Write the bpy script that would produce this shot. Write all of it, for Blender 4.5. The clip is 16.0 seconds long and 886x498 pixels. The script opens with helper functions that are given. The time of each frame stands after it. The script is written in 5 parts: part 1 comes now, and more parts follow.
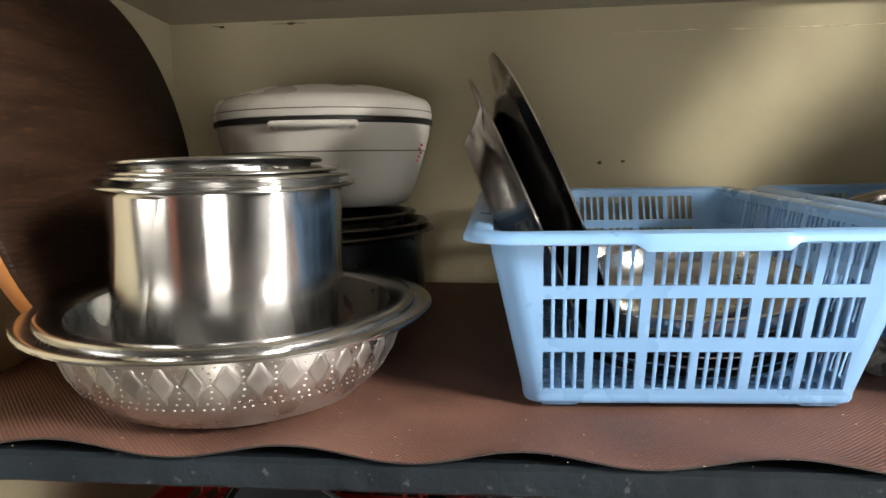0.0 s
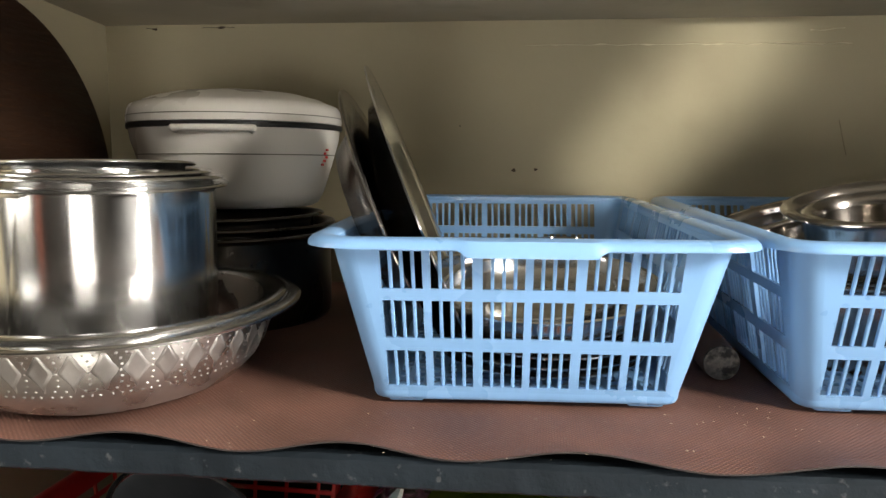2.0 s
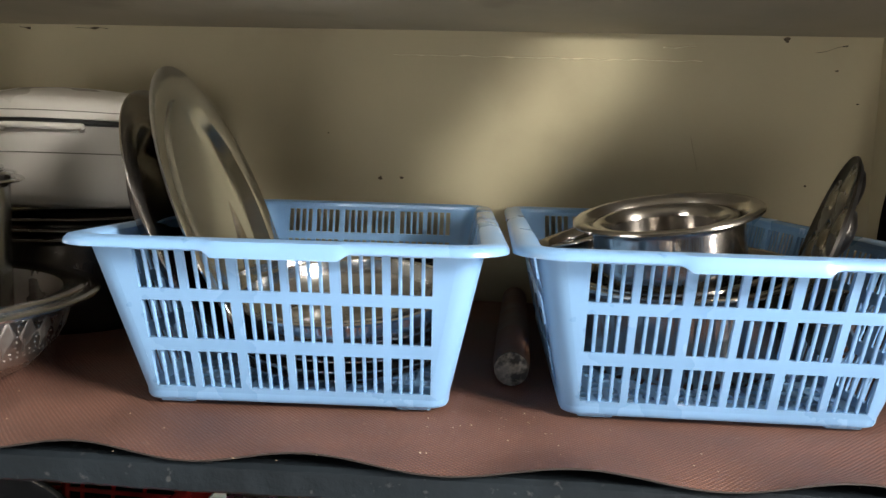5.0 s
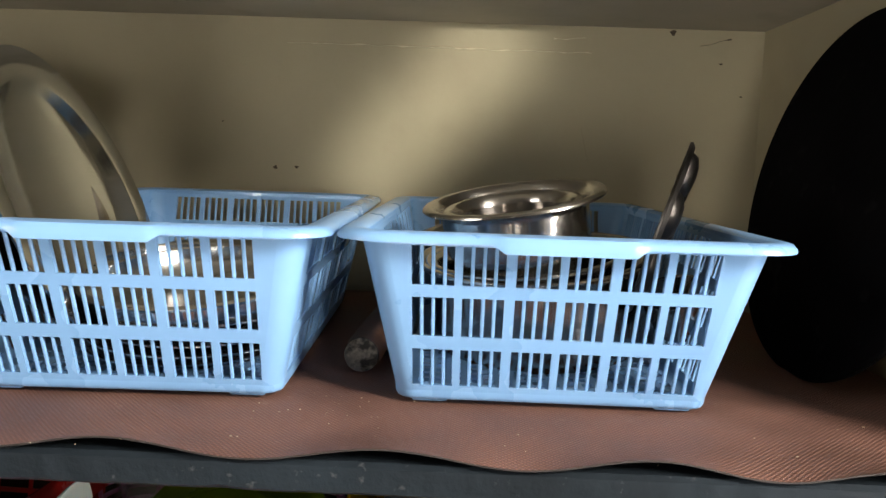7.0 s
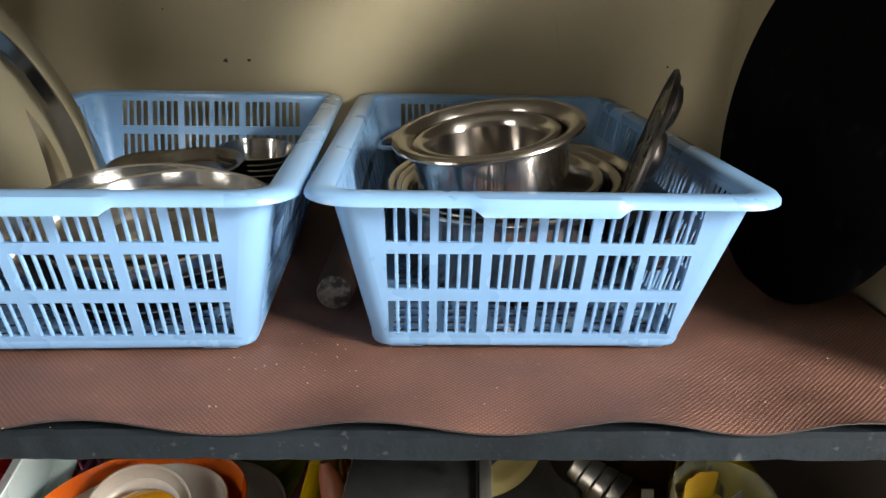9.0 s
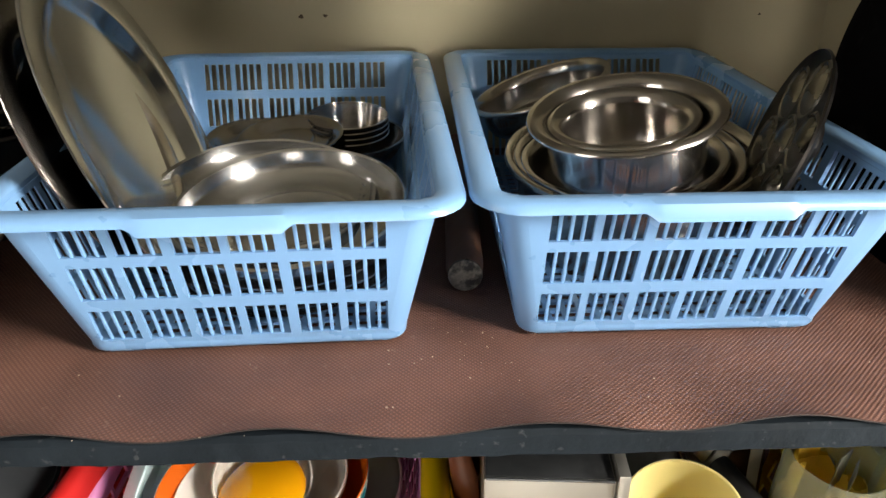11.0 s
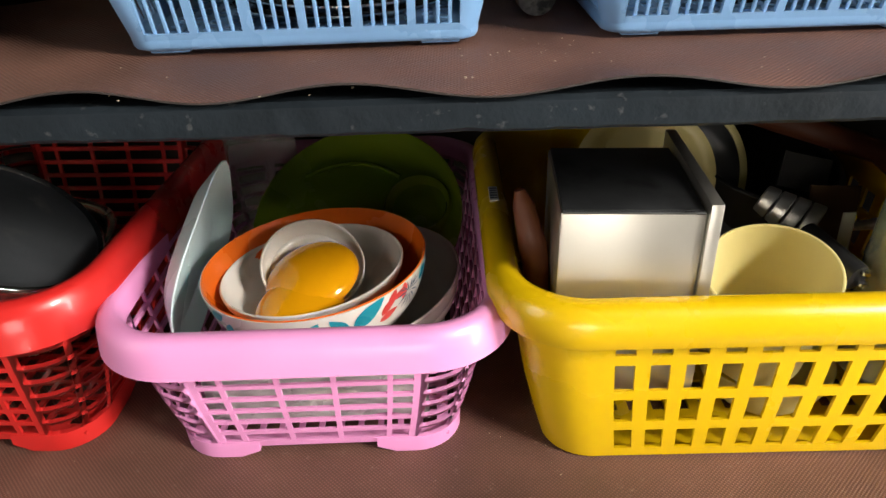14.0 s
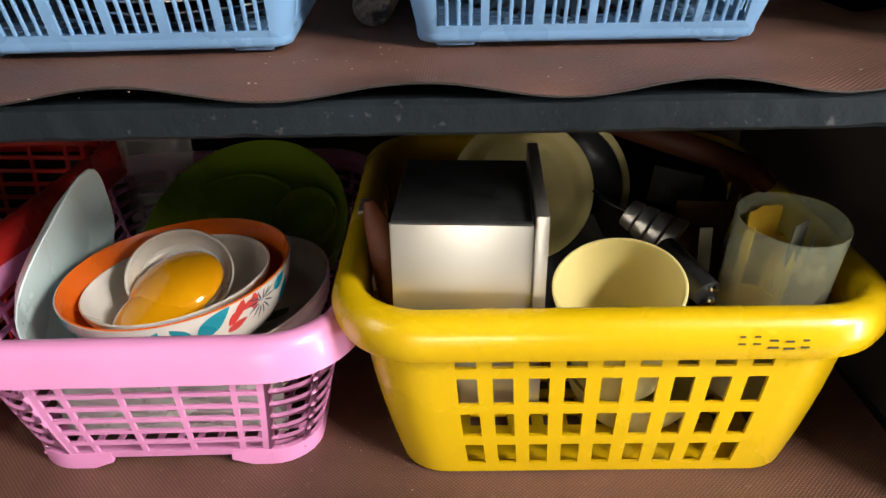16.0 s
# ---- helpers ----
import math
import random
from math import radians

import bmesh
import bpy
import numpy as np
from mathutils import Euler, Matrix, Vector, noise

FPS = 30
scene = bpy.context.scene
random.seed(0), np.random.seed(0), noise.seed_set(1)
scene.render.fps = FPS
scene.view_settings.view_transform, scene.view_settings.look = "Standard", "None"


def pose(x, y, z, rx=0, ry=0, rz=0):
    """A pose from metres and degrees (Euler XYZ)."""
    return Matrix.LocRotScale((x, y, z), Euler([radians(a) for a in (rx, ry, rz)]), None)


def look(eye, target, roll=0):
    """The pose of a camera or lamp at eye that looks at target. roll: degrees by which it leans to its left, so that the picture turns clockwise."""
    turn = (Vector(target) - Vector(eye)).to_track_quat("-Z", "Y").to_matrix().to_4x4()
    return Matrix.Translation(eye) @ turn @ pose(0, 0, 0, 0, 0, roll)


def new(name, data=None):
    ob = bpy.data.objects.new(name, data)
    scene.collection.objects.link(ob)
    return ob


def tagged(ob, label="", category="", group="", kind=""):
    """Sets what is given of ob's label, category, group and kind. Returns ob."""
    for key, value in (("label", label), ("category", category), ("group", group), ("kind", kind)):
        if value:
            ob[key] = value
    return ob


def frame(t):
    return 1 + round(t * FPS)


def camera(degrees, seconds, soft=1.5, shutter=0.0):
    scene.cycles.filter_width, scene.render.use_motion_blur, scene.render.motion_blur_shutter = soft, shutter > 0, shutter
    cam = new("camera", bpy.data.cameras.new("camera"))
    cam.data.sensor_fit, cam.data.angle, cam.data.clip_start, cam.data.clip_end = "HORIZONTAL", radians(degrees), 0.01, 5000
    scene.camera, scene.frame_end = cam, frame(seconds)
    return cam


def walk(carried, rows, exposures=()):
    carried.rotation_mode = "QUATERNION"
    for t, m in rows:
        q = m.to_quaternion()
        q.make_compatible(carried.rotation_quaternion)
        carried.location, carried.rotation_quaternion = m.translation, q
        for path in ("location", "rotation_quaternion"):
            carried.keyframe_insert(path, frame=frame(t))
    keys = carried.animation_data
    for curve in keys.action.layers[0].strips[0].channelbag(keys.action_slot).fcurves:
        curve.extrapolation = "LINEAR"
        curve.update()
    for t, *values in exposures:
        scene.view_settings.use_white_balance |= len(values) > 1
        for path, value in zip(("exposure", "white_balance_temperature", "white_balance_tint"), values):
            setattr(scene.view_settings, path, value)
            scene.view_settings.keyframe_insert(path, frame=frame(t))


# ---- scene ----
cam = camera(63.57, 16.0)
PATH = [
    (0, (0.0769, 0.1665, 0.1981), (-0.1585, 2.1383, -0.0401), -1.15),
    (0.5, (0.1189, 0.1579, 0.1989), (-0.0908, 2.1325, -0.0397), -0.50),
    (1, (0.1556, 0.1516, 0.2001), (-0.0585, 2.1260, -0.0360), -0.20),
    (1.5, (0.1771, 0.1475, 0.2032), (-0.0290, 2.1224, -0.0359), 0.14),
    (2, (0.1958, 0.1458, 0.2038), (-0.0190, 2.1201, -0.0329), 0.22),
    (2.5, (0.2182, 0.1486, 0.2047), (0.0032, 2.1221, -0.0386), 0.05),
    (3, (0.2461, 0.1529, 0.2009), (0.0252, 2.1289, -0.0144), 0.18),
    (3.5, (0.2775, 0.1552, 0.2009), (0.0697, 2.1336, -0.0051), 0.64),
    (4, (0.3138, 0.1525, 0.2003), (0.1224, 2.1343, 0.0113), 1.03),
    (6.3, (0.4341, 0.1621, 0.1980), (0.3370, 2.1474, -0.0237), 1.66),
    (6.5, (0.4493, 0.1620, 0.1949), (0.3555, 2.1489, -0.0133), 1.56),
    (7, (0.4761, 0.1650, 0.1900), (0.4186, 2.1537, -0.0139), 1.97),
    (7.5, (0.4923, 0.1668, 0.1886), (0.4440, 2.1561, -0.0122), 1.73),
    (8, (0.4839, 0.1755, 0.2049), (0.4564, 2.1581, -0.0567), 1.96),
    (8.2, (0.4811, 0.1805, 0.2174), (0.4773, 2.1514, -0.1222), 1.57),
    (10.3, (0.3921, 0.2342, 0.3231), (0.4890, 2.0414, -0.5281), 1.86),
    (10.5, (0.3751, 0.2344, 0.3253), (0.4574, 2.0436, -0.5232), 1.54),
    (11, (0.3437, 0.2295, 0.3309), (0.4035, 2.0316, -0.5345), -0.12),
    (11.5, (0.3124, 0.2243, 0.3284), (0.3442, 2.0267, -0.5378), -0.98),
    (12, (0.3016, 0.2214, 0.3170), (0.3167, 2.0310, -0.5344), -1.15),
    (12.5, (0.2930, 0.2153, 0.2908), (0.2878, 2.0290, -0.5521), -1.17),
    (13, (0.2947, 0.2106, 0.2280), (0.2863, 1.9927, -0.6798), -0.90),
    (13.5, (0.2951, 0.2011, 0.1672), (0.3002, 1.9538, -0.7961), -0.96),
    (14, (0.2980, 0.1932, 0.1330), (0.3004, 1.9341, -0.8514), -1.65),
    (14.5, (0.3041, 0.1930, 0.1305), (0.2796, 1.9419, -0.8394), -1.08),
    (15, (0.3412, 0.1988, 0.1228), (0.3182, 1.9449, -0.8522), -1.16),
    (15.5, (0.3879, 0.2014, 0.1184), (0.4008, 1.9539, -0.8452), -0.86),
    (16, (0.4386, 0.1922, 0.1220), (0.4439, 1.9578, -0.8175), -0.93),
]
# the filming camera closes down a little over the bright lower shelf
STOPS = [(0.0, 0.82), (3.0, 0.72), (8.0, 0.72), (10.5, 0.68), (12.0, 0.74), (13.0, 0.60), (14.0, 0.36), (16.0, 0.18)]
walk(cam, [(t, look(eye, target, roll)) for t, eye, target, roll in PATH], STOPS)

# ---- light ----
world = bpy.data.worlds.new("sky")
scene.world = world
world.use_nodes = True
sky = world.node_tree.nodes.new("ShaderNodeTexSky")
sky.sky_type, sky.sun_disc, sky.sun_elevation, sky.sun_rotation = "NISHITA", False, radians(40), radians(200)
world.node_tree.links.new(sky.outputs[0], world.node_tree.nodes["Background"].inputs[0])
world.node_tree.nodes["Background"].inputs[1].default_value = 0.1


def area_lamp(name, eye, target, wide, high, watts, colour, roll=0.0):
    data = bpy.data.lights.new(name, "AREA")
    data.shape, data.size, data.size_y, data.energy, data.color = "RECTANGLE", wide, high, watts, colour
    lamp = new(name, data)
    lamp.matrix_world = look(eye, target, roll)
    return lamp


area_lamp("daylight_west_high", (-1.98, -0.75, 1.20), (0.0, -0.75, 1.20), 1.2, 0.6, 16, (1.0, 0.94, 0.86))
area_lamp("daylight_west_low", (-1.98, -0.75, 0.28), (0.0, -0.75, 0.28), 1.0, 0.72, 6, (1.0, 0.94, 0.86))
area_lamp("daylight_east_high", (2.18, -0.74, 1.18), (0.0, -0.74, 1.18), 0.62, 0.62, 122, (1.0, 0.935, 0.85))
# fill lamp added low in front to brighten the lower shelf
area_lamp("fill_south", (0.25, -2.38, -0.45), (0.25, 0.0, -0.45), 1.0, 0.7, 18, (1.0, 0.94, 0.86))
area_lamp("daylight_east", (2.18, -0.18, -0.08), (0.0, -0.18, -0.08), 0.22, 1.8, 40, (1.0, 0.94, 0.87))
# added spot behind a wall slot imitates the soft patch on the niche back
area_lamp("patch_spot", (1.085, -3.90, 0.50), (0.43, 1.24, 0.290), 0.05, 0.14, 540, (1.0, 0.95, 0.84), -42)


# ---- materials ----
def material(name, colour, rough=0.5, metal=0.0, vary=0.12, scale=6.0, bump=0.1, bump_scale=90.0, stretch=(1, 1, 1), rough_vary=0.1, dirt=None, clear=0.0, coords="Object", spec=0.5):
    m = bpy.data.materials.new(name)
    m.use_nodes = True
    nt = m.node_tree
    N, L = nt.nodes, nt.links
    b = N["Principled BSDF"]
    b.inputs["Specular IOR Level"].default_value = spec
    b.inputs["Metallic"].default_value = metal
    b.inputs["Coat Weight"].default_value = clear
    tc = N.new("ShaderNodeTexCoord")
    mp = N.new("ShaderNodeMapping")
    mp.inputs["Scale"].default_value = stretch
    L.new(tc.outputs[coords], mp.inputs[0])

    def tex(s, detail=5.0):
        n = N.new("ShaderNodeTexNoise")
        n.inputs["Scale"].default_value, n.inputs["Detail"].default_value = s, detail
        L.new(mp.outputs[0], n.inputs["Vector"])
        return n

    big, fine = tex(scale), tex(bump_scale)
    mix = N.new("ShaderNodeMix")
    mix.data_type = "RGBA"
    mix.inputs[6].default_value = (*[max(0, c * (1 - vary)) for c in colour], 1)
    mix.inputs[7].default_value = (*[min(1, c * (1 + vary)) for c in colour], 1)
    ramp = N.new("ShaderNodeMapRange")
    ramp.inputs[1].default_value, ramp.inputs[2].default_value = 0.3, 0.7
    L.new(big.outputs[0], ramp.inputs[0])
    L.new(ramp.outputs[0], mix.inputs[0])
    out = mix.outputs[2]
    if dirt:
        colour2, size, low, high = dirt
        d = tex(size, 8.0)
        r2 = N.new("ShaderNodeMapRange")
        r2.inputs[1].default_value, r2.inputs[2].default_value = low, high
        L.new(d.outputs[0], r2.inputs[0])
        mx = N.new("ShaderNodeMix")
        mx.data_type = "RGBA"
        mx.inputs[7].default_value = (*colour2, 1)
        L.new(r2.outputs[0], mx.inputs[0])
        L.new(out, mx.inputs[6])
        out = mx.outputs[2]
    L.new(out, b.inputs["Base Color"])
    rr = N.new("ShaderNodeMapRange")
    rr.inputs[3].default_value, rr.inputs[4].default_value = max(0.03, rough - rough_vary), min(1, rough + rough_vary)
    L.new(ramp.outputs[0], rr.inputs[0])
    L.new(rr.outputs[0], b.inputs["Roughness"])
    if bump:
        bp = N.new("ShaderNodeBump")
        bp.inputs["Strength"].default_value, bp.inputs["Distance"].default_value = bump, 0.002
        L.new(fine.outputs[0], bp.inputs["Height"])
        L.new(bp.outputs[0], b.inputs["Normal"])
    return m


def woven(name, colour, pitch=0.0030):
    """Coarse woven vinyl: two crossed thread waves as relief and tone, dust on top."""
    m = material(name, colour, 0.62, vary=0.28, scale=11, bump=0, dirt=((0.24, 0.15, 0.115), 130, 0.63, 0.82))
    nt = m.node_tree
    N, L = nt.nodes, nt.links
    b = N["Principled BSDF"]
    tc = N.new("ShaderNodeTexCoord")
    turn = N.new("ShaderNodeMapping")
    turn.inputs["Rotation"].default_value = (0, 0, math.radians(47))
    L.new(tc.outputs["Object"], turn.inputs["Vector"])
    waves = []
    for axis in ("X", "Y"):
        w = N.new("ShaderNodeTexWave")
        w.bands_direction = axis
        w.inputs["Scale"].default_value = 0.314 / pitch
        w.inputs["Distortion"].default_value, w.inputs["Detail Scale"].default_value = 0.9, 2.0
        L.new(turn.outputs[0], w.inputs["Vector"])
        waves.append(w)
    mul = N.new("ShaderNodeMath")
    mul.operation = "MULTIPLY"
    L.new(waves[0].outputs["Fac"], mul.inputs[0])
    L.new(waves[1].outputs["Fac"], mul.inputs[1])
    bp = N.new("ShaderNodeBump")
    bp.inputs["Strength"].default_value, bp.inputs["Distance"].default_value = 0.8, 0.0009
    L.new(mul.outputs[0], bp.inputs["Height"])
    L.new(bp.outputs[0], b.inputs["Normal"])
    base = b.inputs["Base Color"].links[0].from_socket
    mx = N.new("ShaderNodeMix")
    mx.data_type, mx.blend_type = "RGBA", "MULTIPLY"
    mx.inputs[0].default_value = 1.0
    tone = N.new("ShaderNodeMapRange")
    tone.inputs[3].default_value, tone.inputs[4].default_value = 0.72, 1.42
    L.new(mul.outputs[0], tone.inputs[0])
    L.new(base, mx.inputs[6])
    L.new(tone.outputs[0], mx.inputs[7])
    L.new(mx.outputs[2], b.inputs["Base Color"])
    return m


def glassy(name, colour, rough, transmission, ior=1.15):
    m = material(name, colour, rough, bump=0.25, bump_scale=30, vary=0.1)
    b = m.node_tree.nodes["Principled BSDF"]
    b.inputs["Transmission Weight"].default_value = transmission
    b.inputs["IOR"].default_value = ior
    return m


def spun(m, amount):
    """Fine lathe marks: highlights draw out across the rings."""
    nt = m.node_tree
    b = nt.nodes["Principled BSDF"]
    tangent = nt.nodes.new("ShaderNodeTangent")
    tangent.direction_type, tangent.axis = "RADIAL", "Z"
    nt.links.new(tangent.outputs[0], b.inputs["Tangent"])
    b.inputs["Anisotropic"].default_value, b.inputs["Anisotropic Rotation"].default_value = amount, 0.25
    return m


WALL = material("cream_distemper", (0.385, 0.343, 0.230), 0.75, vary=0.10, scale=2.5, bump=0.5, bump_scale=22, dirt=((0.28, 0.236, 0.157), 3.2, 0.55, 0.85))
SOFFIT = material("limewashed_slab", (0.42, 0.385, 0.30), 0.85, vary=0.15, scale=4, bump=0.7, bump_scale=30, dirt=((0.25, 0.22, 0.17), 5, 0.58, 0.8))
# room colours set very dark to hold down the bounced fill
ROOM = material("low_bounce_plaster", (0.042, 0.039, 0.033), 0.8, vary=0.15, scale=1.2, bump=0.2)
ROOM_FLOOR = material("low_bounce_floor_tile", (0.07, 0.055, 0.045), 0.4, vary=0.15, scale=1.5, bump=0.1)
# dark brown with the lower shelf's deep shade put into the colour
DARK_WALL = material("shade_dark_plaster", (0.032, 0.024, 0.017), 0.8, vary=0.35, scale=4, bump=0.4, bump_scale=25)
DOOR_WOOD = material("red_brown_door", (0.20, 0.055, 0.03), 0.45, vary=0.25, scale=3, stretch=(8, 8, 1), bump=0.2)
STONE = material("black_slab_stone", (0.0105, 0.0150, 0.0195), 0.65, spec=0.13, vary=0.35, scale=14, bump=0.9, bump_scale=70, dirt=((0.065, 0.07, 0.072), 110, 0.64, 0.76))
MAT = woven("brown_woven_vinyl", (0.155, 0.072, 0.050))
MAT_EDGE = material("mat_underside", (0.02, 0.014, 0.012), 0.7, bump=0.2)
STEEL = spun(material("stainless_steel", (0.66, 0.66, 0.65), 0.20, 1.0, vary=0.08, scale=14, bump=0.025, bump_scale=40, rough_vary=0.06, dirt=((0.34, 0.30, 0.26), 9, 0.55, 0.8)), 0.75)
STEEL_DULL = spun(material("worn_steel", (0.62, 0.61, 0.59), 0.27, 1.0, vary=0.15, scale=20, bump=0.05, bump_scale=60, rough_vary=0.09, dirt=((0.22, 0.18, 0.14), 12, 0.55, 0.8)), 0.5)
STEEL_SHINY = spun(material("polished_steel", (0.62, 0.63, 0.64), 0.13, 1.0, vary=0.12, scale=7, bump=0.35, bump_scale=5, rough_vary=0.03, dirt=((0.45, 0.44, 0.43), 6, 0.55, 0.8)), 0.3)
BLUE = material("sky_blue_plastic", (0.185, 0.355, 0.60), 0.32, vary=0.05, scale=8, bump=0.06, bump_scale=120, clear=0.3)
PINK = material("pink_plastic", (0.76, 0.30, 0.58), 0.36, vary=0.05, scale=8, bump=0.05, clear=0.2)
RED = material("red_plastic", (0.52, 0.018, 0.016), 0.33, vary=0.08, scale=8, bump=0.05, clear=0.25)
YELLOW = material("yellow_plastic", (0.67, 0.435, 0.003), 0.25, vary=0.05, scale=6, bump=0.05, clear=0.3)
WHITE_PLASTIC = material("white_plastic", (0.66, 0.64, 0.59), 0.32, vary=0.04, bump=0.04, clear=0.2)
BLACK_BAND = material("black_rubber", (0.012, 0.012, 0.013), 0.5, bump=0.05)
MELAMINE = material("white_melamine", (0.72, 0.69, 0.63), 0.25, vary=0.05, bump=0.03, clear=0.3)
MELAMINE_BLUE = material("pale_blue_melamine", (0.62, 0.78, 0.80), 0.3, vary=0.05, bump=0.03)
ORANGE = material("orange_melamine", (0.72, 0.13, 0.008), 0.25, vary=0.05, bump=0.03, clear=0.3)
EGG_YELLOW = material("egg_yellow_melamine", (0.78, 0.34, 0.003), 0.14, vary=0.05, bump=0.03, clear=0.7)
GREEN = material("olive_green_plastic", (0.135, 0.205, 0.007), 0.24, vary=0.08, bump=0.03, clear=0.3)
CREAM = material("cream_plastic", (0.70, 0.60, 0.25), 0.42, vary=0.05, bump=0.04)
TEAL = material("teal_print", (0.01, 0.26, 0.34), 0.3, bump=0.02)
CORAL = material("coral_print", (0.62, 0.06, 0.05), 0.3, bump=0.02)
NAVY = material("navy_print", (0.03, 0.06, 0.10), 0.35, bump=0.02)
TIN = material("tin_plate", (0.60, 0.58, 0.52), 0.37, 0.9, vary=0.08, scale=8, bump=0.12, bump_scale=14, dirt=((0.20, 0.17, 0.12), 18, 0.66, 0.8))
TIN_TOP = material("sooty_tin", (0.12, 0.125, 0.13), 0.38, 0.8, vary=0.35, scale=12, bump=0.15, bump_scale=20, dirt=((0.03, 0.03, 0.03), 14, 0.5, 0.7))
# darker steel for the pans under the casserole
STEEL_DARK = spun(material("dark_steel", (0.075, 0.068, 0.060), 0.33, 1.0, vary=0.3, scale=14, bump=0.06, bump_scale=50), 0.6)
STEEL_USED = spun(material("used_steel", (0.43, 0.405, 0.375), 0.20, 1.0, vary=0.15, scale=16, bump=0.04, bump_scale=50, rough_vary=0.06, dirt=((0.24, 0.20, 0.16), 12, 0.55, 0.8)), 0.7)
STEEL_EMBOSS = material("embossed_steel", (0.50, 0.49, 0.47), 0.42, 1.0, vary=0.2, scale=40, bump=0.08, bump_scale=80)
# one plate's steel in dark and lit copies, its reflections put into colour
STEEL_BLACK = material("dark_disc_steel", (0.06, 0.055, 0.05), 0.35, 1.0, vary=0.3, scale=20, bump=0.06, bump_scale=50)
STEEL_DIM = material("lit_dimple_steel", (0.24, 0.225, 0.20), 0.28, 1.0, vary=0.25, scale=30, bump=0.06, bump_scale=50)
IRON = material("black_iron", (0.003, 0.0028, 0.003), 0.85, 0.0, spec=0.02, vary=0.4, scale=10, bump=0.4, bump_scale=60, dirt=((0.012, 0.011, 0.011), 30, 0.6, 0.75))
NONSTICK = material("grey_nonstick", (0.055, 0.060, 0.066), 0.38, 0.3, vary=0.4, scale=9, bump=0.2, dirt=((0.12, 0.12, 0.12), 22, 0.60, 0.78))
BOARD = material("dark_scored_wood", (0.017, 0.0078, 0.0042), 0.55, spec=0.15, vary=0.5, scale=5, stretch=(1, 7, 1), bump=1.0, bump_scale=30, dirt=((0.038, 0.016, 0.006), 34, 0.55, 0.75))
BOARD_EDGE = material("orange_wood_edge", (0.42, 0.17, 0.05), 0.5, vary=0.3, scale=12, bump=0.4, bump_scale=40, dirt=((0.60, 0.42, 0.25), 30, 0.6, 0.75))
WOOD_ROD = material("dark_rod_wood", (0.10, 0.045, 0.025), 0.6, vary=0.3, scale=20, bump=0.4)
ROD_END = material("frayed_rod_end", (0.17, 0.15, 0.125), 0.8, vary=0.5, scale=110, bump=0.9, bump_scale=150, dirt=((0.02, 0.018, 0.015), 90, 0.45, 0.6))
HANDLE_WOOD = material("brown_handle_wood", (0.055, 0.015, 0.006), 0.6, spec=0.2, vary=0.3, scale=14, bump=0.2)
# orange-brown wood, darkened for the shade beside the tin
ORANGE_WOOD = material("orange_brown_wood", (0.13, 0.034, 0.008), 0.5, vary=0.3, scale=18, bump=0.3)
FILM = glassy("clouded_plastic_film", (0.86, 0.86, 0.84), 0.22, 0.90)
JAR_FILM = glassy("yellowed_clear_plastic", (0.74, 0.78, 0.60), 0.16, 0.86, 1.12)
YELLOW_FILM = glassy("amber_plastic_film", (0.70, 0.46, 0.05), 0.25, 0.40, 1.12)
MILKY_FILM = glassy("milky_plastic_film", (0.80, 0.79, 0.77), 0.30, 0.35)
BLACK_PLASTIC = material("black_plastic", (0.018, 0.018, 0.019), 0.4, bump=0.1)
CRUMB = material("pale_crumbs", (0.45, 0.36, 0.26), 0.8, vary=0.4, scale=300, bump=0)
PAPER = material("white_paper", (0.65, 0.65, 0.60), 0.8, bump=0.1)
INK = material("dark_ink", (0.05, 0.035, 0.02), 0.6, bump=0)
GREY_PRINT = material("grey_label_print", (0.10, 0.10, 0.10), 0.6, bump=0)
# cards, strip and roll papers: deep basket shade is put into these colours
CARD = material("tan_card", (0.05, 0.028, 0.013), 0.8, spec=0.1, vary=0.2, bump=0.2)
GREY_PLASTIC = material("mid_grey_plastic", (0.15, 0.15, 0.12), 0.5, vary=0.15, bump=0.1)
GREY_CARD = material("grey_card", (0.02, 0.02, 0.02), 0.8, spec=0.1, vary=0.2, bump=0.2)


# ---- mesh tools ----
def finish(name, bm, mat, parent=None, label="", smooth=40):
    me = bpy.data.meshes.new(name)
    bmesh.ops.recalc_face_normals(bm, faces=bm.faces[:])
    if smooth:
        for f in bm.faces:
            f.smooth = True
        for e in bm.edges:
            if len(e.link_faces) == 2 and e.calc_face_angle(0) > radians(smooth):
                e.smooth = False
    bm.to_mesh(me)
    bm.free()
    for m in (mat if isinstance(mat, (list, tuple)) else [mat]):
        me.materials.append(m)
    ob = new(name, me)
    if parent:
        ob.parent = parent
    if label:
        tagged(ob, label)
    return ob


def part(name, bm, mat, parent, label="", smooth=40):
    return finish(name, bm, mat, parent, label, smooth)


def holder(name, m, label, category, group=""):
    ob = new(name)
    ob.empty_display_size = 0.02
    ob.matrix_world = m
    return tagged(ob, label, category, group)


def placed(ob, m, label, category, group=""):
    ob.matrix_world = m
    return tagged(ob, label, category, group)


def stand(c, n, spin=0.0):
    """The pose with its origin at c and its z axis along n."""
    return Matrix.Translation(c) @ Vector(n).to_track_quat("Z", "Y").to_matrix().to_4x4() @ Matrix.Rotation(radians(spin), 4, "Z")


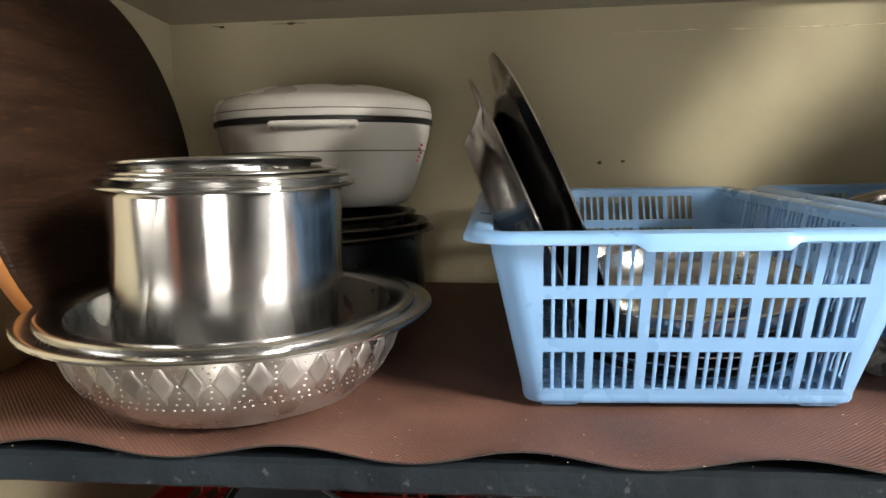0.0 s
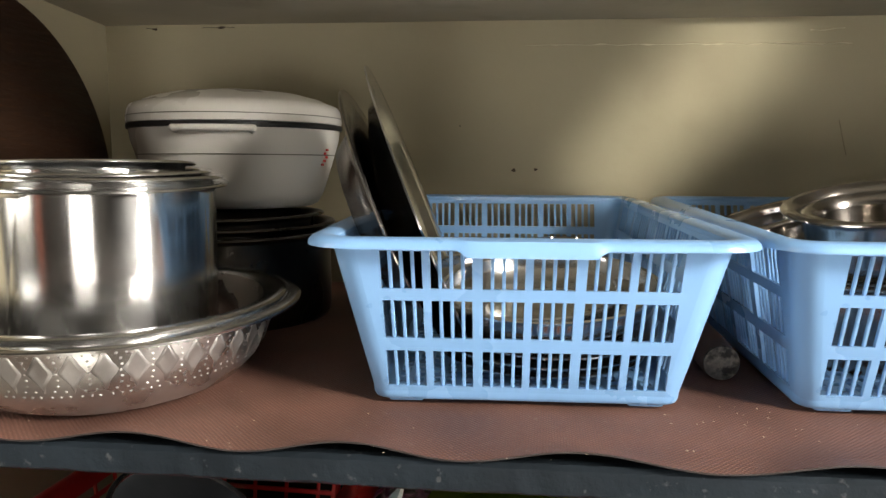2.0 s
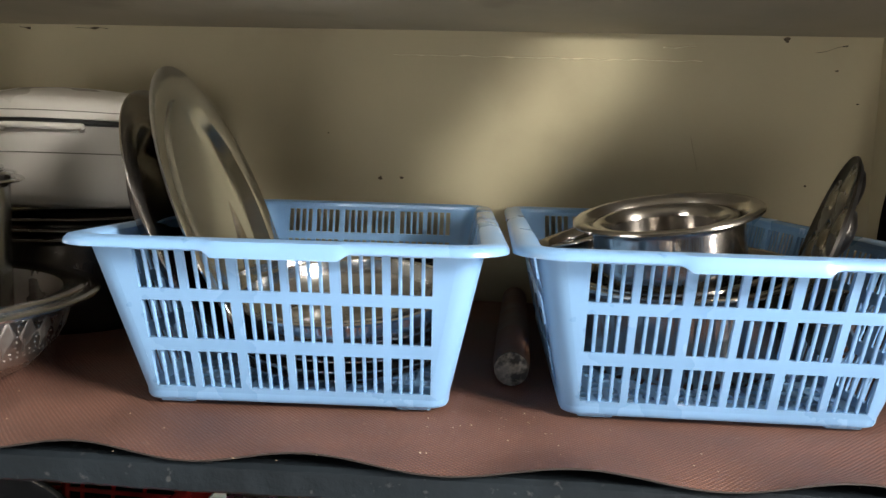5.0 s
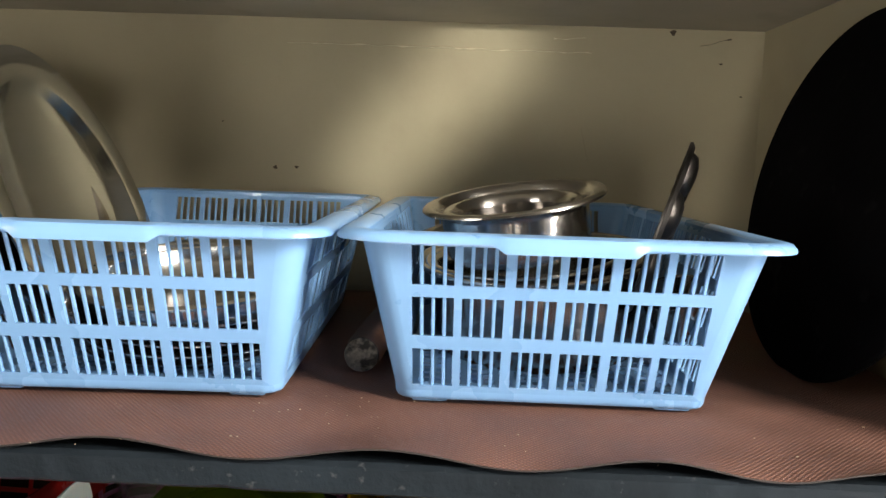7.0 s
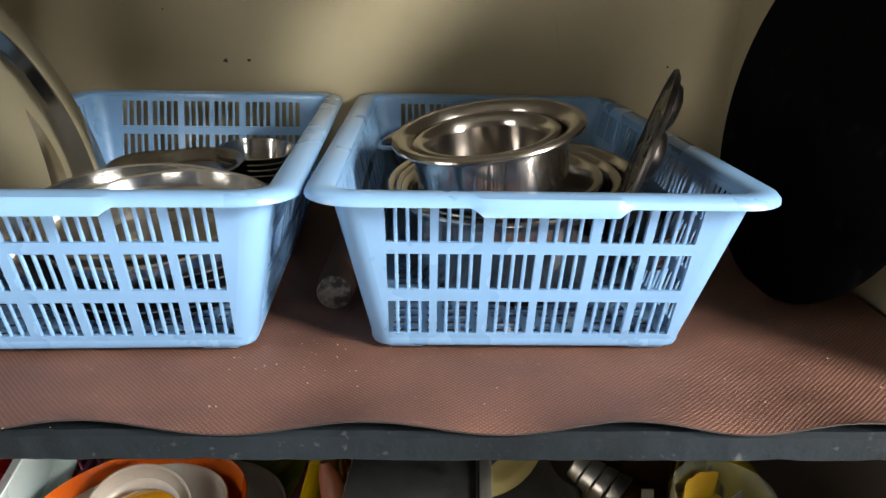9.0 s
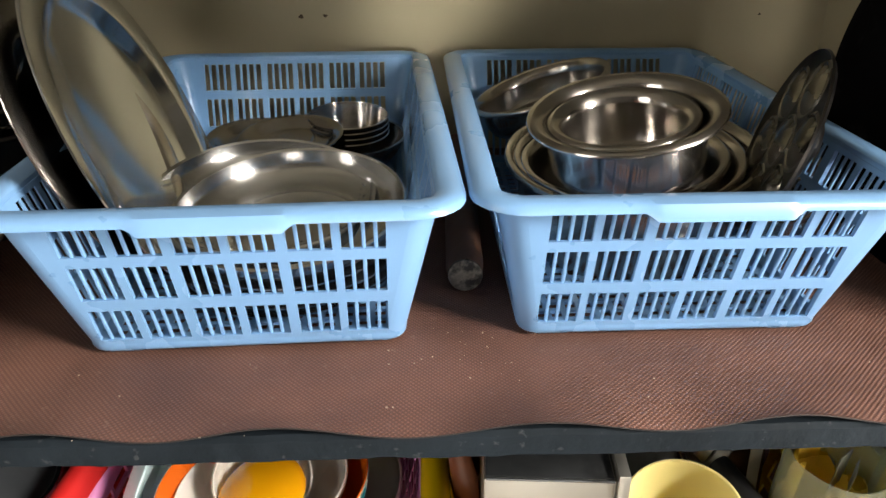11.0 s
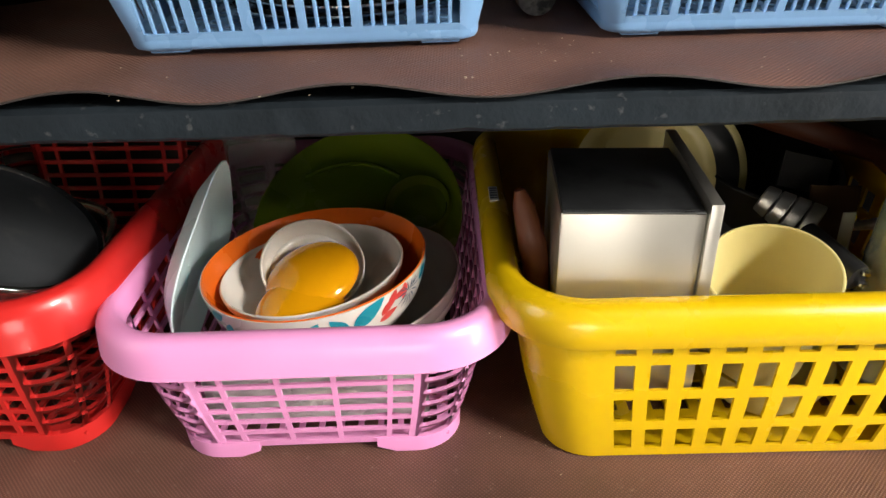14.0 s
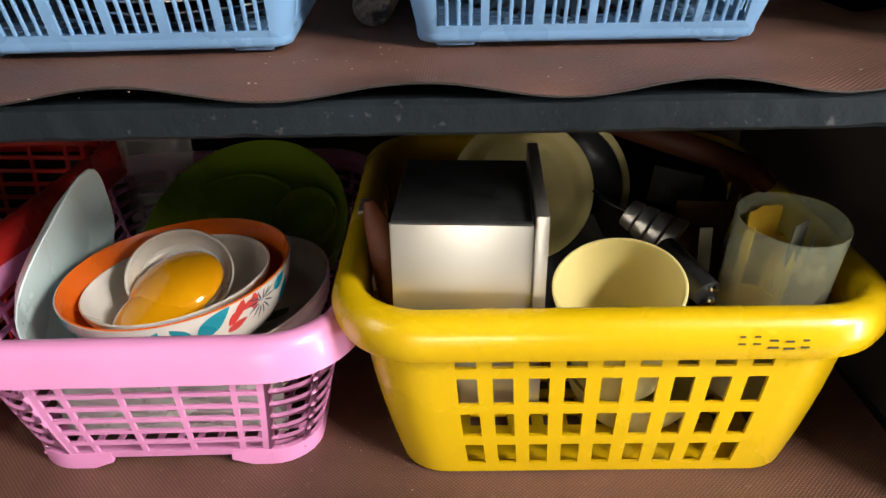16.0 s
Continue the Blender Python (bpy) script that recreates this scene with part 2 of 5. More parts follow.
def lathe(profile, seg=64, bm=None, warp=None, idx=0):
    bm = bm or bmesh.new()
    rings = []
    for r, z in profile:
        if r < 1e-5:
            rings.append([bm.verts.new((0, 0, z))])
        else:
            rings.append([bm.verts.new((r * math.cos(2 * math.pi * i / seg), r * math.sin(2 * math.pi * i / seg), z)) for i in range(seg)])
    for a, b in zip(rings, rings[1:]):
        for i in range(seg):
            j = (i + 1) % seg
            if len(a) == 1 and len(b) == 1:
                continue
            if len(a) == 1:
                f = bm.faces.new((a[0], b[i], b[j]))
            elif len(b) == 1:
                f = bm.faces.new((a[i], b[0], a[j]))
            else:
                f = bm.faces.new((a[i], b[i], b[j], a[j]))
            f.material_index = idx
    return bm


def box(bm, lo, hi, m=None, bevel=0.0):
    r = bmesh.ops.create_cube(bm, size=1.0)
    vs = r["verts"]
    for v in vs:
        v.co = Vector([lo[k] + (v.co[k] + 0.5) * (hi[k] - lo[k]) for k in range(3)])
    if bevel:
        es = list({e for v in vs for e in v.link_edges})
        r = bmesh.ops.bevel(bm, geom=es, offset=bevel, segments=2, affect="EDGES", profile=0.6)
        vs = list({v for f in r["faces"] for v in f.verts} | {v for v in vs if v.is_valid})
    if m is not None:
        bmesh.ops.transform(bm, matrix=m, verts=vs)
    return bm


def tube(bm, pts, radii, seg=12, cap=True):
    pts = [Vector(p) for p in pts]
    if not isinstance(radii, (list, tuple)):
        radii = [radii] * len(pts)
    rings, side = [], None
    for k, p in enumerate(pts):
        d = (pts[min(k + 1, len(pts) - 1)] - pts[max(k - 1, 0)]).normalized()
        if side is None:
            side = d.orthogonal().normalized()
        side = (side - d * side.dot(d)).normalized()
        up = d.cross(side)
        rings.append([bm.verts.new(p + radii[k] * (math.cos(2 * math.pi * i / seg) * side + math.sin(2 * math.pi * i / seg) * up)) for i in range(seg)])
    for a, b in zip(rings, rings[1:]):
        for i in range(seg):
            j = (i + 1) % seg
            bm.faces.new((a[i], a[j], b[j], b[i]))
    if cap:
        bm.faces.new(rings[0][::-1])
        bm.faces.new(rings[-1])
    return bm


def prism(bm, outline, z0, z1):
    """A closed outline of (x, y) pulled from z0 to z1."""
    lo = [bm.verts.new((x, y, z0)) for x, y in outline]
    hi = [bm.verts.new((x, y, z1)) for x, y in outline]
    bm.faces.new(lo[::-1])
    bm.faces.new(hi)
    n = len(lo)
    for i in range(n):
        j = (i + 1) % n
        bm.faces.new((lo[i], lo[j], hi[j], hi[i]))
    return bm


# ---- the niche: walls, slabs, ceiling ----
BL, BR = Vector((-0.500, 1.309, 0)), Vector((0.887, 1.206, 0))
FL, FR = Vector((-0.420, 0.600, 0)), Vector((0.925, 0.600, 0))


def wall_between(name, a, b, thick, z0, z1, mat, label):
    """An upright wall whose inner face runs from a to b, thick to the right of that way."""
    d = (b - a).normalized()
    n = Vector((d.y, -d.x, 0))
    bm = prism(bmesh.new(), [(p.x, p.y) for p in (a, b, b + n * thick, a + n * thick)], z0, z1)
    ob = finish(name, bm, mat, smooth=0)
    return tagged(ob, label, "wall", kind="structure")


along = (BR - BL).normalized()
# lower walls carry the shade under the slab in their colour
wall_between("wall_right_low", FR, BR, 0.15, -0.55, -0.02, DARK_WALL, "dark brown side wall, darkened for the shade under the upper shelf")
wall_between("wall_back_low", BR + along * 0.12, BL - along * 0.12, 0.12, -0.55, -0.02, DARK_WALL, "back wall darkened for the deep shade under the upper shelf")
wall_between("wall_back", BR + along * 0.12, BL - along * 0.12, 0.12, -0.02, 0.62, WALL, "cream painted plaster back wall of the niche, stained")
wall_between("wall_left", BL - (FL - BL).normalized() * -0.001, FL, 0.15, -0.55, 0.62, WALL, "cream painted plaster side wall with dirty edges")
wall_between("wall_right", FR, BR, 0.15, -0.02, 0.62, WALL, "cream painted plaster side wall, scuffed")


def slab(name, z0, z1, y_front, mat, label, slope=0.0, seed=1, rise=0.0):
    """A stone shelf with a chipped front edge."""
    bm = bmesh.new()
    n = 260
    rows = []
    for k in range(n + 1):
        x = -0.58 + 1.64 * k / n
        dz = slope * x
        c1 = 0.0014 * noise.noise((x * 9, seed, 0)) + 0.0010 * noise.noise((x * 55, seed, 3))
        c2 = 0.0022 * max(0, noise.noise((x * 30, seed, 7))) + 0.0012 * max(0, noise.noise((x * 90, seed, 9)))
        y = y_front + c1
        rows.append([bm.verts.new(p) for p in (
            (x, 1.42, z1 + dz + rise), (x, y + 0.004, z1 + dz), (x, y, z1 - 0.003 + dz), (x, y - 0.0005, (z0 + z1) / 2 + dz),
            (x, y, z0 + 0.003 + c2 + dz), (x, y + 0.004 + c2, z0 + dz), (x, 1.42, z0 + dz + rise))])
    for a, b in zip(rows, rows[1:]):
        for i in range(len(a)):
            j = (i + 1) % len(a)
            bm.faces.new((a[i], b[i], b[j], a[j]))
    bm.faces.new(rows[0])
    bm.faces.new(rows[-1][::-1])
    return tagged(finish(name, bm, mat, smooth=35), label, "shelf", kind="structure")


slab("shelf_upper", -0.0285, -0.0048, 0.6265, STONE, "black stone shelf slab with a chipped front edge", seed=1, rise=0.0150)
slab("shelf_lower", -0.435, -0.4065, 0.6265, STONE, "black stone shelf slab under the lower baskets", seed=2)
slab("ceiling", 0.4215, 0.50, 0.600, SOFFIT, "limewashed underside of the slab above, grey and uneven", slope=-0.0180, seed=3)


# ---- unseen kitchen round the camera, kept dark to limit bounce ----
def room_wall(name, lo, hi, mat, label):
    ob = finish(name, box(bmesh.new(), lo, hi), mat, smooth=0)
    return tagged(ob, label, "wall", kind="structure")


X0, X1, Y0, Z0, Z1 = -2.0, 2.2, -2.4, -1.15, 1.65
room_wall("floor", (X0 - 0.2, Y0 - 0.2, Z0 - 0.1), (X1 + 0.2, 1.0, Z0), ROOM_FLOOR, "brown tiled kitchen floor")
room_wall("ceiling_room", (X0 - 0.2, Y0 - 0.2, Z1), (X1 + 0.2, 1.0, Z1 + 0.1), ROOM, "plain plastered kitchen ceiling")
room_wall("wall_south_left", (X0 - 0.2, Y0 - 0.2, Z0), (-0.25, Y0, Z1), ROOM, "plain plastered kitchen wall")
# slot cut in the unseen south wall to mask the patch lamp
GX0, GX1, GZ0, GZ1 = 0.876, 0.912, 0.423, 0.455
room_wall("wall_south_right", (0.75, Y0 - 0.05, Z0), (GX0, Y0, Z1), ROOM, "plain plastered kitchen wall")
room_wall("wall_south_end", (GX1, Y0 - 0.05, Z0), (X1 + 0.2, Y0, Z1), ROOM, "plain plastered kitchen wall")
room_wall("wall_south_gap_sill", (GX0, Y0 - 0.05, Z0), (GX1, Y0, GZ0), ROOM, "plain plastered wall under the patch lamp slot")
room_wall("wall_south_gap_lintel", (GX0, Y0 - 0.05, GZ1), (GX1, Y0, Z1), ROOM, "plain plastered wall over the patch lamp slot")
# opening made for the added south fill lamp
room_wall("wall_south_sill", (-0.25, Y0 - 0.2, Z0), (0.75, Y0, -0.85), ROOM, "plain plastered wall under an opening")
room_wall("wall_south_lintel", (-0.25, Y0 - 0.2, -0.05), (0.75, Y0, Z1), ROOM, "plain plastered wall over an opening")
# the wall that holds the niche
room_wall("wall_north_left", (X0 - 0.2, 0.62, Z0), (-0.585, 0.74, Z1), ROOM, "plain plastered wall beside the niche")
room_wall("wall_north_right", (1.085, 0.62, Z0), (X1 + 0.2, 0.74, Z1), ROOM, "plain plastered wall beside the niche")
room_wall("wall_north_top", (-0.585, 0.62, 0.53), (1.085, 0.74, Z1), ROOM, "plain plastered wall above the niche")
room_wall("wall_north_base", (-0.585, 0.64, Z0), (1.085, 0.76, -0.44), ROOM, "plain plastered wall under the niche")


def side_wall(tag, x0, x1, y0, y1, z0, z1, start=Y0):
    """A side wall with one opening from y0 to y1 and z0 to z1."""
    room_wall("wall_%s_near" % tag, (x0, start, Z0), (x1, y0, Z1), ROOM, "plain plastered kitchen wall")
    room_wall("wall_%s_far" % tag, (x0, y1, Z0), (x1, 0.62, Z1), ROOM, "plain plastered kitchen wall")
    room_wall("wall_%s_sill" % tag, (x0, y0, Z0), (x1, y1, z0), ROOM, "plain plastered wall under an opening")
    room_wall("wall_%s_lintel" % tag, (x0, y0, z1), (x1, y1, Z1), ROOM, "plain plastered wall over an opening")


side_wall("west", X0 - 0.2, X0, -1.35, -0.15, -0.45, 1.50)
room_wall("wall_west_band", (X0 - 0.2, -1.35, 0.65), (X0, -0.15, 0.90), ROOM, "plain plastered band over a door")
side_wall("east", X1, X1 + 0.2, -0.30, -0.06, -1.00, 0.84, -0.40)
room_wall("wall_east_end", (X1, Y0, Z0), (X1 + 0.2, -1.08, Z1), ROOM, "plain plastered kitchen wall")
room_wall("wall_east_high_sill", (X1, -1.08, Z0), (X1 + 0.2, -0.40, 0.85), ROOM, "plain plastered wall under a high window")
room_wall("wall_east_high_lintel", (X1, -1.08, 1.50), (X1 + 0.2, -0.40, Z1), ROOM, "plain plastered wall over a high window")


door = room_wall("door_1", (X0, -2.15, Z0), (X0 + 0.04, -1.45, 0.85), DOOR_WOOD, "red-brown panelled wooden kitchen door")
for z0, z1 in ((-1.0, -0.25), (-0.10, 0.70)):
    part("panel", box(bmesh.new(), (X0 + 0.0402, -2.03, z0), (X0 + 0.050, -1.57, z1), None, 0.004), DOOR_WOOD, door)


# ---- woven mats ----
def mat_sheet(name, z, y_front, wave, label, seed, slope=0.0):
    bm = bmesh.new()
    nx, ny = 300, 46
    grid = []
    for i in range(nx + 1):
        x = -0.46 + 1.36 * i / nx
        col = []
        for j in range(ny + 1):
            s = j / ny
            yf = y_front + 0.004 * noise.noise((x * 4, seed, 1))
            y_back = BL.y + (x - BL.x) * along.y / along.x - 0.004
            y = yf + (y_back - yf) * s ** 1.7
            phase = 2 * math.pi * (x - 0.080) / 0.172 + 0.7 * noise.noise((x * 2.5, seed, 5))
            d = y - yf
            lift = wave * (0.5 + 0.5 * math.cos(phase)) * math.exp(-d / 0.022)
            sag = -0.0010 * (0.5 - 0.5 * math.cos(phase)) * math.exp(-d / 0.010) * (wave > 0.003)
            zz = z + slope * (y - 0.74) + lift + sag + 0.0012 * max(0, noise.noise((x * 7, y * 7, seed)))
            xx = max(x, BL.x + (FL.x - BL.x) * (BL.y - y) / (BL.y - FL.y) + 0.003)
            xx = min(xx, BR.x + (FR.x - BR.x) * (BR.y - y) / (BR.y - FR.y) - 0.003)
            col.append(bm.verts.new((xx, y, zz)))
        grid.append(col)
    for a, b in zip(grid, grid[1:]):
        for j in range(ny):
            bm.faces.new((a[j], b[j], b[j + 1], a[j + 1]))
    under = {}
    for a in grid:
        for v in a:
            under[v] = bm.verts.new(v.co - Vector((0, 0, 0.0013)))
    top = bm.faces[:]
    for f in top:
        bm.faces.new([under[v] for v in reversed(f.verts)]).material_index = 1
    rim = [c[0] for c in grid]
    for a, b in zip(rim, rim[1:]):
        bm.faces.new((a, under[a], under[b], b)).material_index = 1
    ob = finish(name, bm, [MAT, MAT_EDGE], smooth=60)
    return tagged(ob, label, "shelf mat")


mat_sheet("shelf_mat", 0.0012, 0.6220, 0.0095, "brown woven vinyl mat with a wavy front edge on the shelf", 3, 0.019)
mat_sheet("shelf_mat", -0.404, 0.604, 0.002, "brown woven vinyl mat lining the lower shelf", 8)


# ---- baskets ----
class Loop:
    """A tub wall between two rounded rectangles: low and high are (half width, half length, corner radius, z)."""

    def __init__(self, low, high, power=1.0, corner=8, inner=None):
        self.low, self.high, self.power, self.corner, self.inner = low, high, power, corner, inner or {}

    def size(self, v):
        k = 1 - (1 - v) ** self.power if self.power != 1 else v
        k = max(0.0, k)
        a, b, r = [self.low[i] + (self.high[i] - self.low[i]) * k for i in range(3)]
        return a, b, r, self.low[3] + (self.high[3] - self.low[3]) * v

    def at(self, side, u, v, out=0.0):
        """side 0 front, 2 right, 4 back, 6 left; odd ones are the corners between them."""
        a, b, r, z = self.size(v)
        q, corner = side // 2, side % 2
        turn = math.pi / 2 * q
        w, h = (a, b) if q % 2 == 0 else (b, a)
        if corner:
            ang = -math.pi / 2 + math.pi / 2 * u
            x, y = w - r + (r + out) * math.cos(ang), -(h - r) + (r + out) * math.sin(ang)
        else:
            x, y = -(w - r) + 2 * (w - r) * u, -h - out
            if q % 2 in self.inner:
                edge, bottom, top = self.inner[q % 2]
                half = bottom + (top - bottom) * v
                if u < edge:
                    x = -(w - r) + (w - r - half) * u / edge
                elif u > 1 - edge:
                    x = (w - r) - (w - r - half) * (1 - u) / edge
                else:
                    x = half * (2 * (u - edge) / (1 - 2 * edge) - 1)
        return Vector((x * math.cos(turn) - y * math.sin(turn), x * math.sin(turn) + y * math.cos(turn), z))


def comb(a, b, count, gap_share, groups=1, group_gap=0.0):
    """Slots from a to b: breakpoints and which spans are open; slots in equal groups."""
    spans = []
    width = (b - a - group_gap * (groups - 1)) / groups
    for g in range(groups):
        lo = a + g * (width + group_gap)
        step = width / (count + (count - 1) * (1 - gap_share) / gap_share)
        bar = step * (1 - gap_share) / gap_share
        for k in range(count):
            spans.append((lo + k * (step + bar), lo + k * (step + bar) + step))
    return spans


def breaks(spans, extra=()):
    pts = sorted({0.0, 1.0, *extra, *[round(p, 6) for s in spans for p in s]})
    opened = [any(s[0] - 1e-5 <= (p + q) / 2 <= s[1] + 1e-5 for s in spans) for p, q in zip(pts, pts[1:])]
    return pts, opened


def tub_side(loop, sides, v_spans, u_spans, thick, v_extra=(), recess=0.0):
    """The mesh of the wall over the named sides, with holes where an open column meets an open row."""
    bm = bmesh.new()
    vs, v_open = breaks(v_spans, v_extra)
    cols, u_open = [], []
    for n, s in enumerate(sides):
        if s % 2:
            us, op = [i / loop.corner for i in range(loop.corner + 1)], [False] * loop.corner
        else:
            us, op = breaks(u_spans.get(s, ()))
        for i, u in enumerate(us):
            if n and i == 0:
                continue
            cols.append((s, u))
        u_open += op
    outer = [[bm.verts.new(loop.at(s, u, v, thick / 2)) for v in vs] for s, u in cols]
    inner = [[bm.verts.new(loop.at(s, u, v, -thick / 2)) for v in vs] for s, u in cols]
    slat = [False] * (len(cols) - 1)
    if recess:
        for i in range(1, len(cols) - 2):
            slat[i] = not u_open[i] and u_open[i - 1] and u_open[i + 1] and cols[i][0] == cols[i + 1][0] and cols[i + 1][1] - cols[i][1] < 0.02
    u_open = [a or b for a, b in zip(u_open, slat)]
    solid = [[not (u_open[i] and v_open[j]) for j in range(len(vs) - 1)] for i in range(len(cols) - 1)]
    n, m = len(cols) - 1, len(vs) - 1
    for i in range(n):
        for j in range(m):
            if not solid[i][j]:
                continue
            bm.faces.new((outer[i][j], outer[i + 1][j], outer[i + 1][j + 1], outer[i][j + 1]))
            bm.faces.new((inner[i][j], inner[i][j + 1], inner[i + 1][j + 1], inner[i + 1][j]))
            if i > 0 and not solid[i - 1][j]:
                bm.faces.new((outer[i][j], outer[i][j + 1], inner[i][j + 1], inner[i][j]))
            if i < n - 1 and not solid[i + 1][j]:
                bm.faces.new((outer[i + 1][j], inner[i + 1][j], inner[i + 1][j + 1], outer[i + 1][j + 1]))
            if j == 0 or not solid[i][j - 1]:
                bm.faces.new((outer[i][j], inner[i][j], inner[i + 1][j], outer[i + 1][j]))
            if j == m - 1 or not solid[i][j + 1]:
                bm.faces.new((outer[i][j + 1], outer[i + 1][j + 1], inner[i + 1][j + 1], inner[i][j + 1]))
    return bm


def slats(loop, side, v_spans, u_spans, thick, back, mat, wall):
    """The thin slats between neighbouring slots, set back from the frame of the wall."""
    for (_, u0), (u1, _) in zip(u_spans, u_spans[1:]):
        if u1 - u0 >= 0.02:
            continue
        q = (u1 - u0) * 0.22
        for v0, v1 in v_spans:
            bm = bmesh.new()
            ends = []
            for v in (v0 - 0.004, v1 + 0.004):
                ends.append([bm.verts.new(loop.at(side, u, v, o)) for u, o in ((u0, thick / 2 - back - 0.0007), (u0 + q, thick / 2 - back), (u1 - q, thick / 2 - back), (u1, thick / 2 - back - 0.0007), (u1, -thick / 2 + 0.0003), (u0, -thick / 2 + 0.0003))])
            for k in range(6):
                bm.faces.new((ends[0][k], ends[0][(k + 1) % 6], ends[1][(k + 1) % 6], ends[1][k]))
            bm.faces.new(ends[0][::-1])
            bm.faces.new(ends[1])
            part("slat", bm, mat, wall)


def sweep(loop, profile, shape=None, flats=24):
    """A lip swept round the top of the tub: profile of (outward, up); shape(side, u, k, out, up) may bend it."""
    bm = bmesh.new()
    rings = []
    for s in range(8):
        steps = loop.corner if s % 2 else flats
        for i in range(steps):
            u = i / steps
            ring = []
            for k, (o, z) in enumerate(profile):
                if shape:
                    o, z = shape(s, u, k, o, z)
                ring.append(bm.verts.new(loop.at(s, u, 1.0, o) + Vector((0, 0, z))))
            rings.append(ring)
    for a, b in zip(rings, rings[1:] + rings[:1]):
        for k in range(len(profile)):
            j = (k + 1) % len(profile)
            bm.faces.new((a[k], b[k], b[j], a[j]))
    return bm


def base_grid(a, b, z, thick, nx, ny, bar, edge):
    """A flat floor with square holes."""
    bm = bmesh.new()
    xs, ys = [-a, -a + edge], [-b, -b + edge]
    for lst, lim, n in ((xs, a, nx), (ys, b, ny)):
        step = (2 * (lim - edge) + bar) / n
        p = -lim + edge
        for k in range(n):
            if k:
                lst.append(p + k * step)
            lst.append(p + (k + 1) * step - bar)
        lst.append(lim)
    V = {(i, j, k): bm.verts.new((x, y, z + k * thick)) for i, x in enumerate(xs) for j, y in enumerate(ys) for k in (0, 1)}

    def solid(i, j):
        return 0 <= i < len(xs) - 1 and 0 <= j < len(ys) - 1 and not (i % 2 == 1 and j % 2 == 1)

    for i in range(len(xs) - 1):
        for j in range(len(ys) - 1):
            if not solid(i, j):
                continue
            bm.faces.new((V[i, j, 1], V[i + 1, j, 1], V[i + 1, j + 1, 1], V[i, j + 1, 1]))
            bm.faces.new((V[i, j, 0], V[i, j + 1, 0], V[i + 1, j + 1, 0], V[i + 1, j, 0]))
            for di, dj, p, q in ((-1, 0, (i, j), (i, j + 1)), (1, 0, (i + 1, j + 1), (i + 1, j)), (0, -1, (i + 1, j), (i, j)), (0, 1, (i, j + 1), (i + 1, j + 1))):
                if not solid(i + di, j + dj):
                    bm.faces.new((V[(*p, 0)], V[(*p, 1)], V[(*q, 1)], V[(*q, 0)]))
    return bm


def blue_basket(m, label):
    t = holder("basket", m, label, "basket", "blue baskets on the upper shelf")
    low, high = (0.126, 0.203, 0.014, 0.006), (0.1530, 0.246, 0.018, 0.140)
    loop = Loop(low, high, 1.0, 8, {0: (0.05, 0.1140, 0.1155), 1: (0.05, 0.186, 0.206)})
    rows = [(0.075, 0.322), (0.408, 0.655), (0.730, 0.965)]
    slots = []
    for g in range(3):
        lo = 0.05 + 0.9 * g * 0.3450
        slots += comb(lo, lo + 0.9 * 0.3100, 4, 0.68, 2, 0.9 * 0.027)
    long_slots = []
    for g in range(5):
        lo = 0.05 + 0.9 * g * 0.2060
        long_slots += comb(lo, lo + 0.9 * 0.1790, 4, 0.68, 2, 0.9 * 0.018)
    for name, sides in (("front_wall", [0]), ("side_wall", [1, 2, 3]), ("back_wall", [4]), ("side_wall", [5, 6, 7])):
        wall = part(name, tub_side(loop, sides, rows, {0: slots, 4: slots, 2: long_slots, 6: long_slots}, 0.0040, (0.06,), 0.0016), BLUE, t)
        side = sides[len(sides) // 2]
        slats(loop, side, rows, slots if side in (0, 4) else long_slots, 0.0040, 0.0016, BLUE, wall)
    lip = [(-0.0015, -0.004), (-0.0015, 0.004), (0.001, 0.0062), (0.010, 0.0070), (0.0175, 0.0055), (0.0205, 0.0022), (0.0208, -0.0008), (0.0185, -0.0012), (0.0172, 0.0010), (0.010, 0.0025), (0.0015, 0.0015), (0.0015, -0.004)]

    def grip(s, u, k, o, z):
        if s in (0, 4):
            d = min(1, max(0, (0.215 - abs(u - 0.5)) / 0.035))
            d = d * d * (3 - 2 * d)
            if k in (5, 6, 7):
                z -= 0.0055 * d if k != 5 else 0.002 * d
                o += 0.003 * d
            if k == 4:
                o += 0.002 * d
        return o, z

    part("rim", sweep(loop, lip, grip, 60), BLUE, t)
    part("base", base_grid(0.1235, 0.2005, 0.0055, 0.003, 16, 26, 0.005, 0.012), BLUE, t)
    part("base_rim", sweep(Loop(low, low), [(-0.004, -0.0035), (-0.001, -0.0035), (0.0016, -0.0025), (0.0030, 0.0), (0.0036, 0.005), (0.0034, 0.0085), (0.0022, 0.0095), (0.0, 0.0095)], None, 6), BLUE, t)
    for sx in (-1, 1):
        for sy in (-1, 1):
            bm = box(bmesh.new(), (-0.015, -0.009, 0.0), (0.015, 0.009, 0.0065), pose(sx * 0.100, sy * 0.1925, 0), 0.0025)
            part("foot", bm, BLUE, t)
    return t


blue_basket(pose(0.1935, 0.9330, 0.0075, 1.15, 0, 2.3), "sky-blue slotted plastic basket holding steel plates and cups")
blue_basket(pose(0.5510, 0.9440, 0.0075, 1.15, 0, 0.4), "sky-blue slotted plastic basket heaped with steel pots")


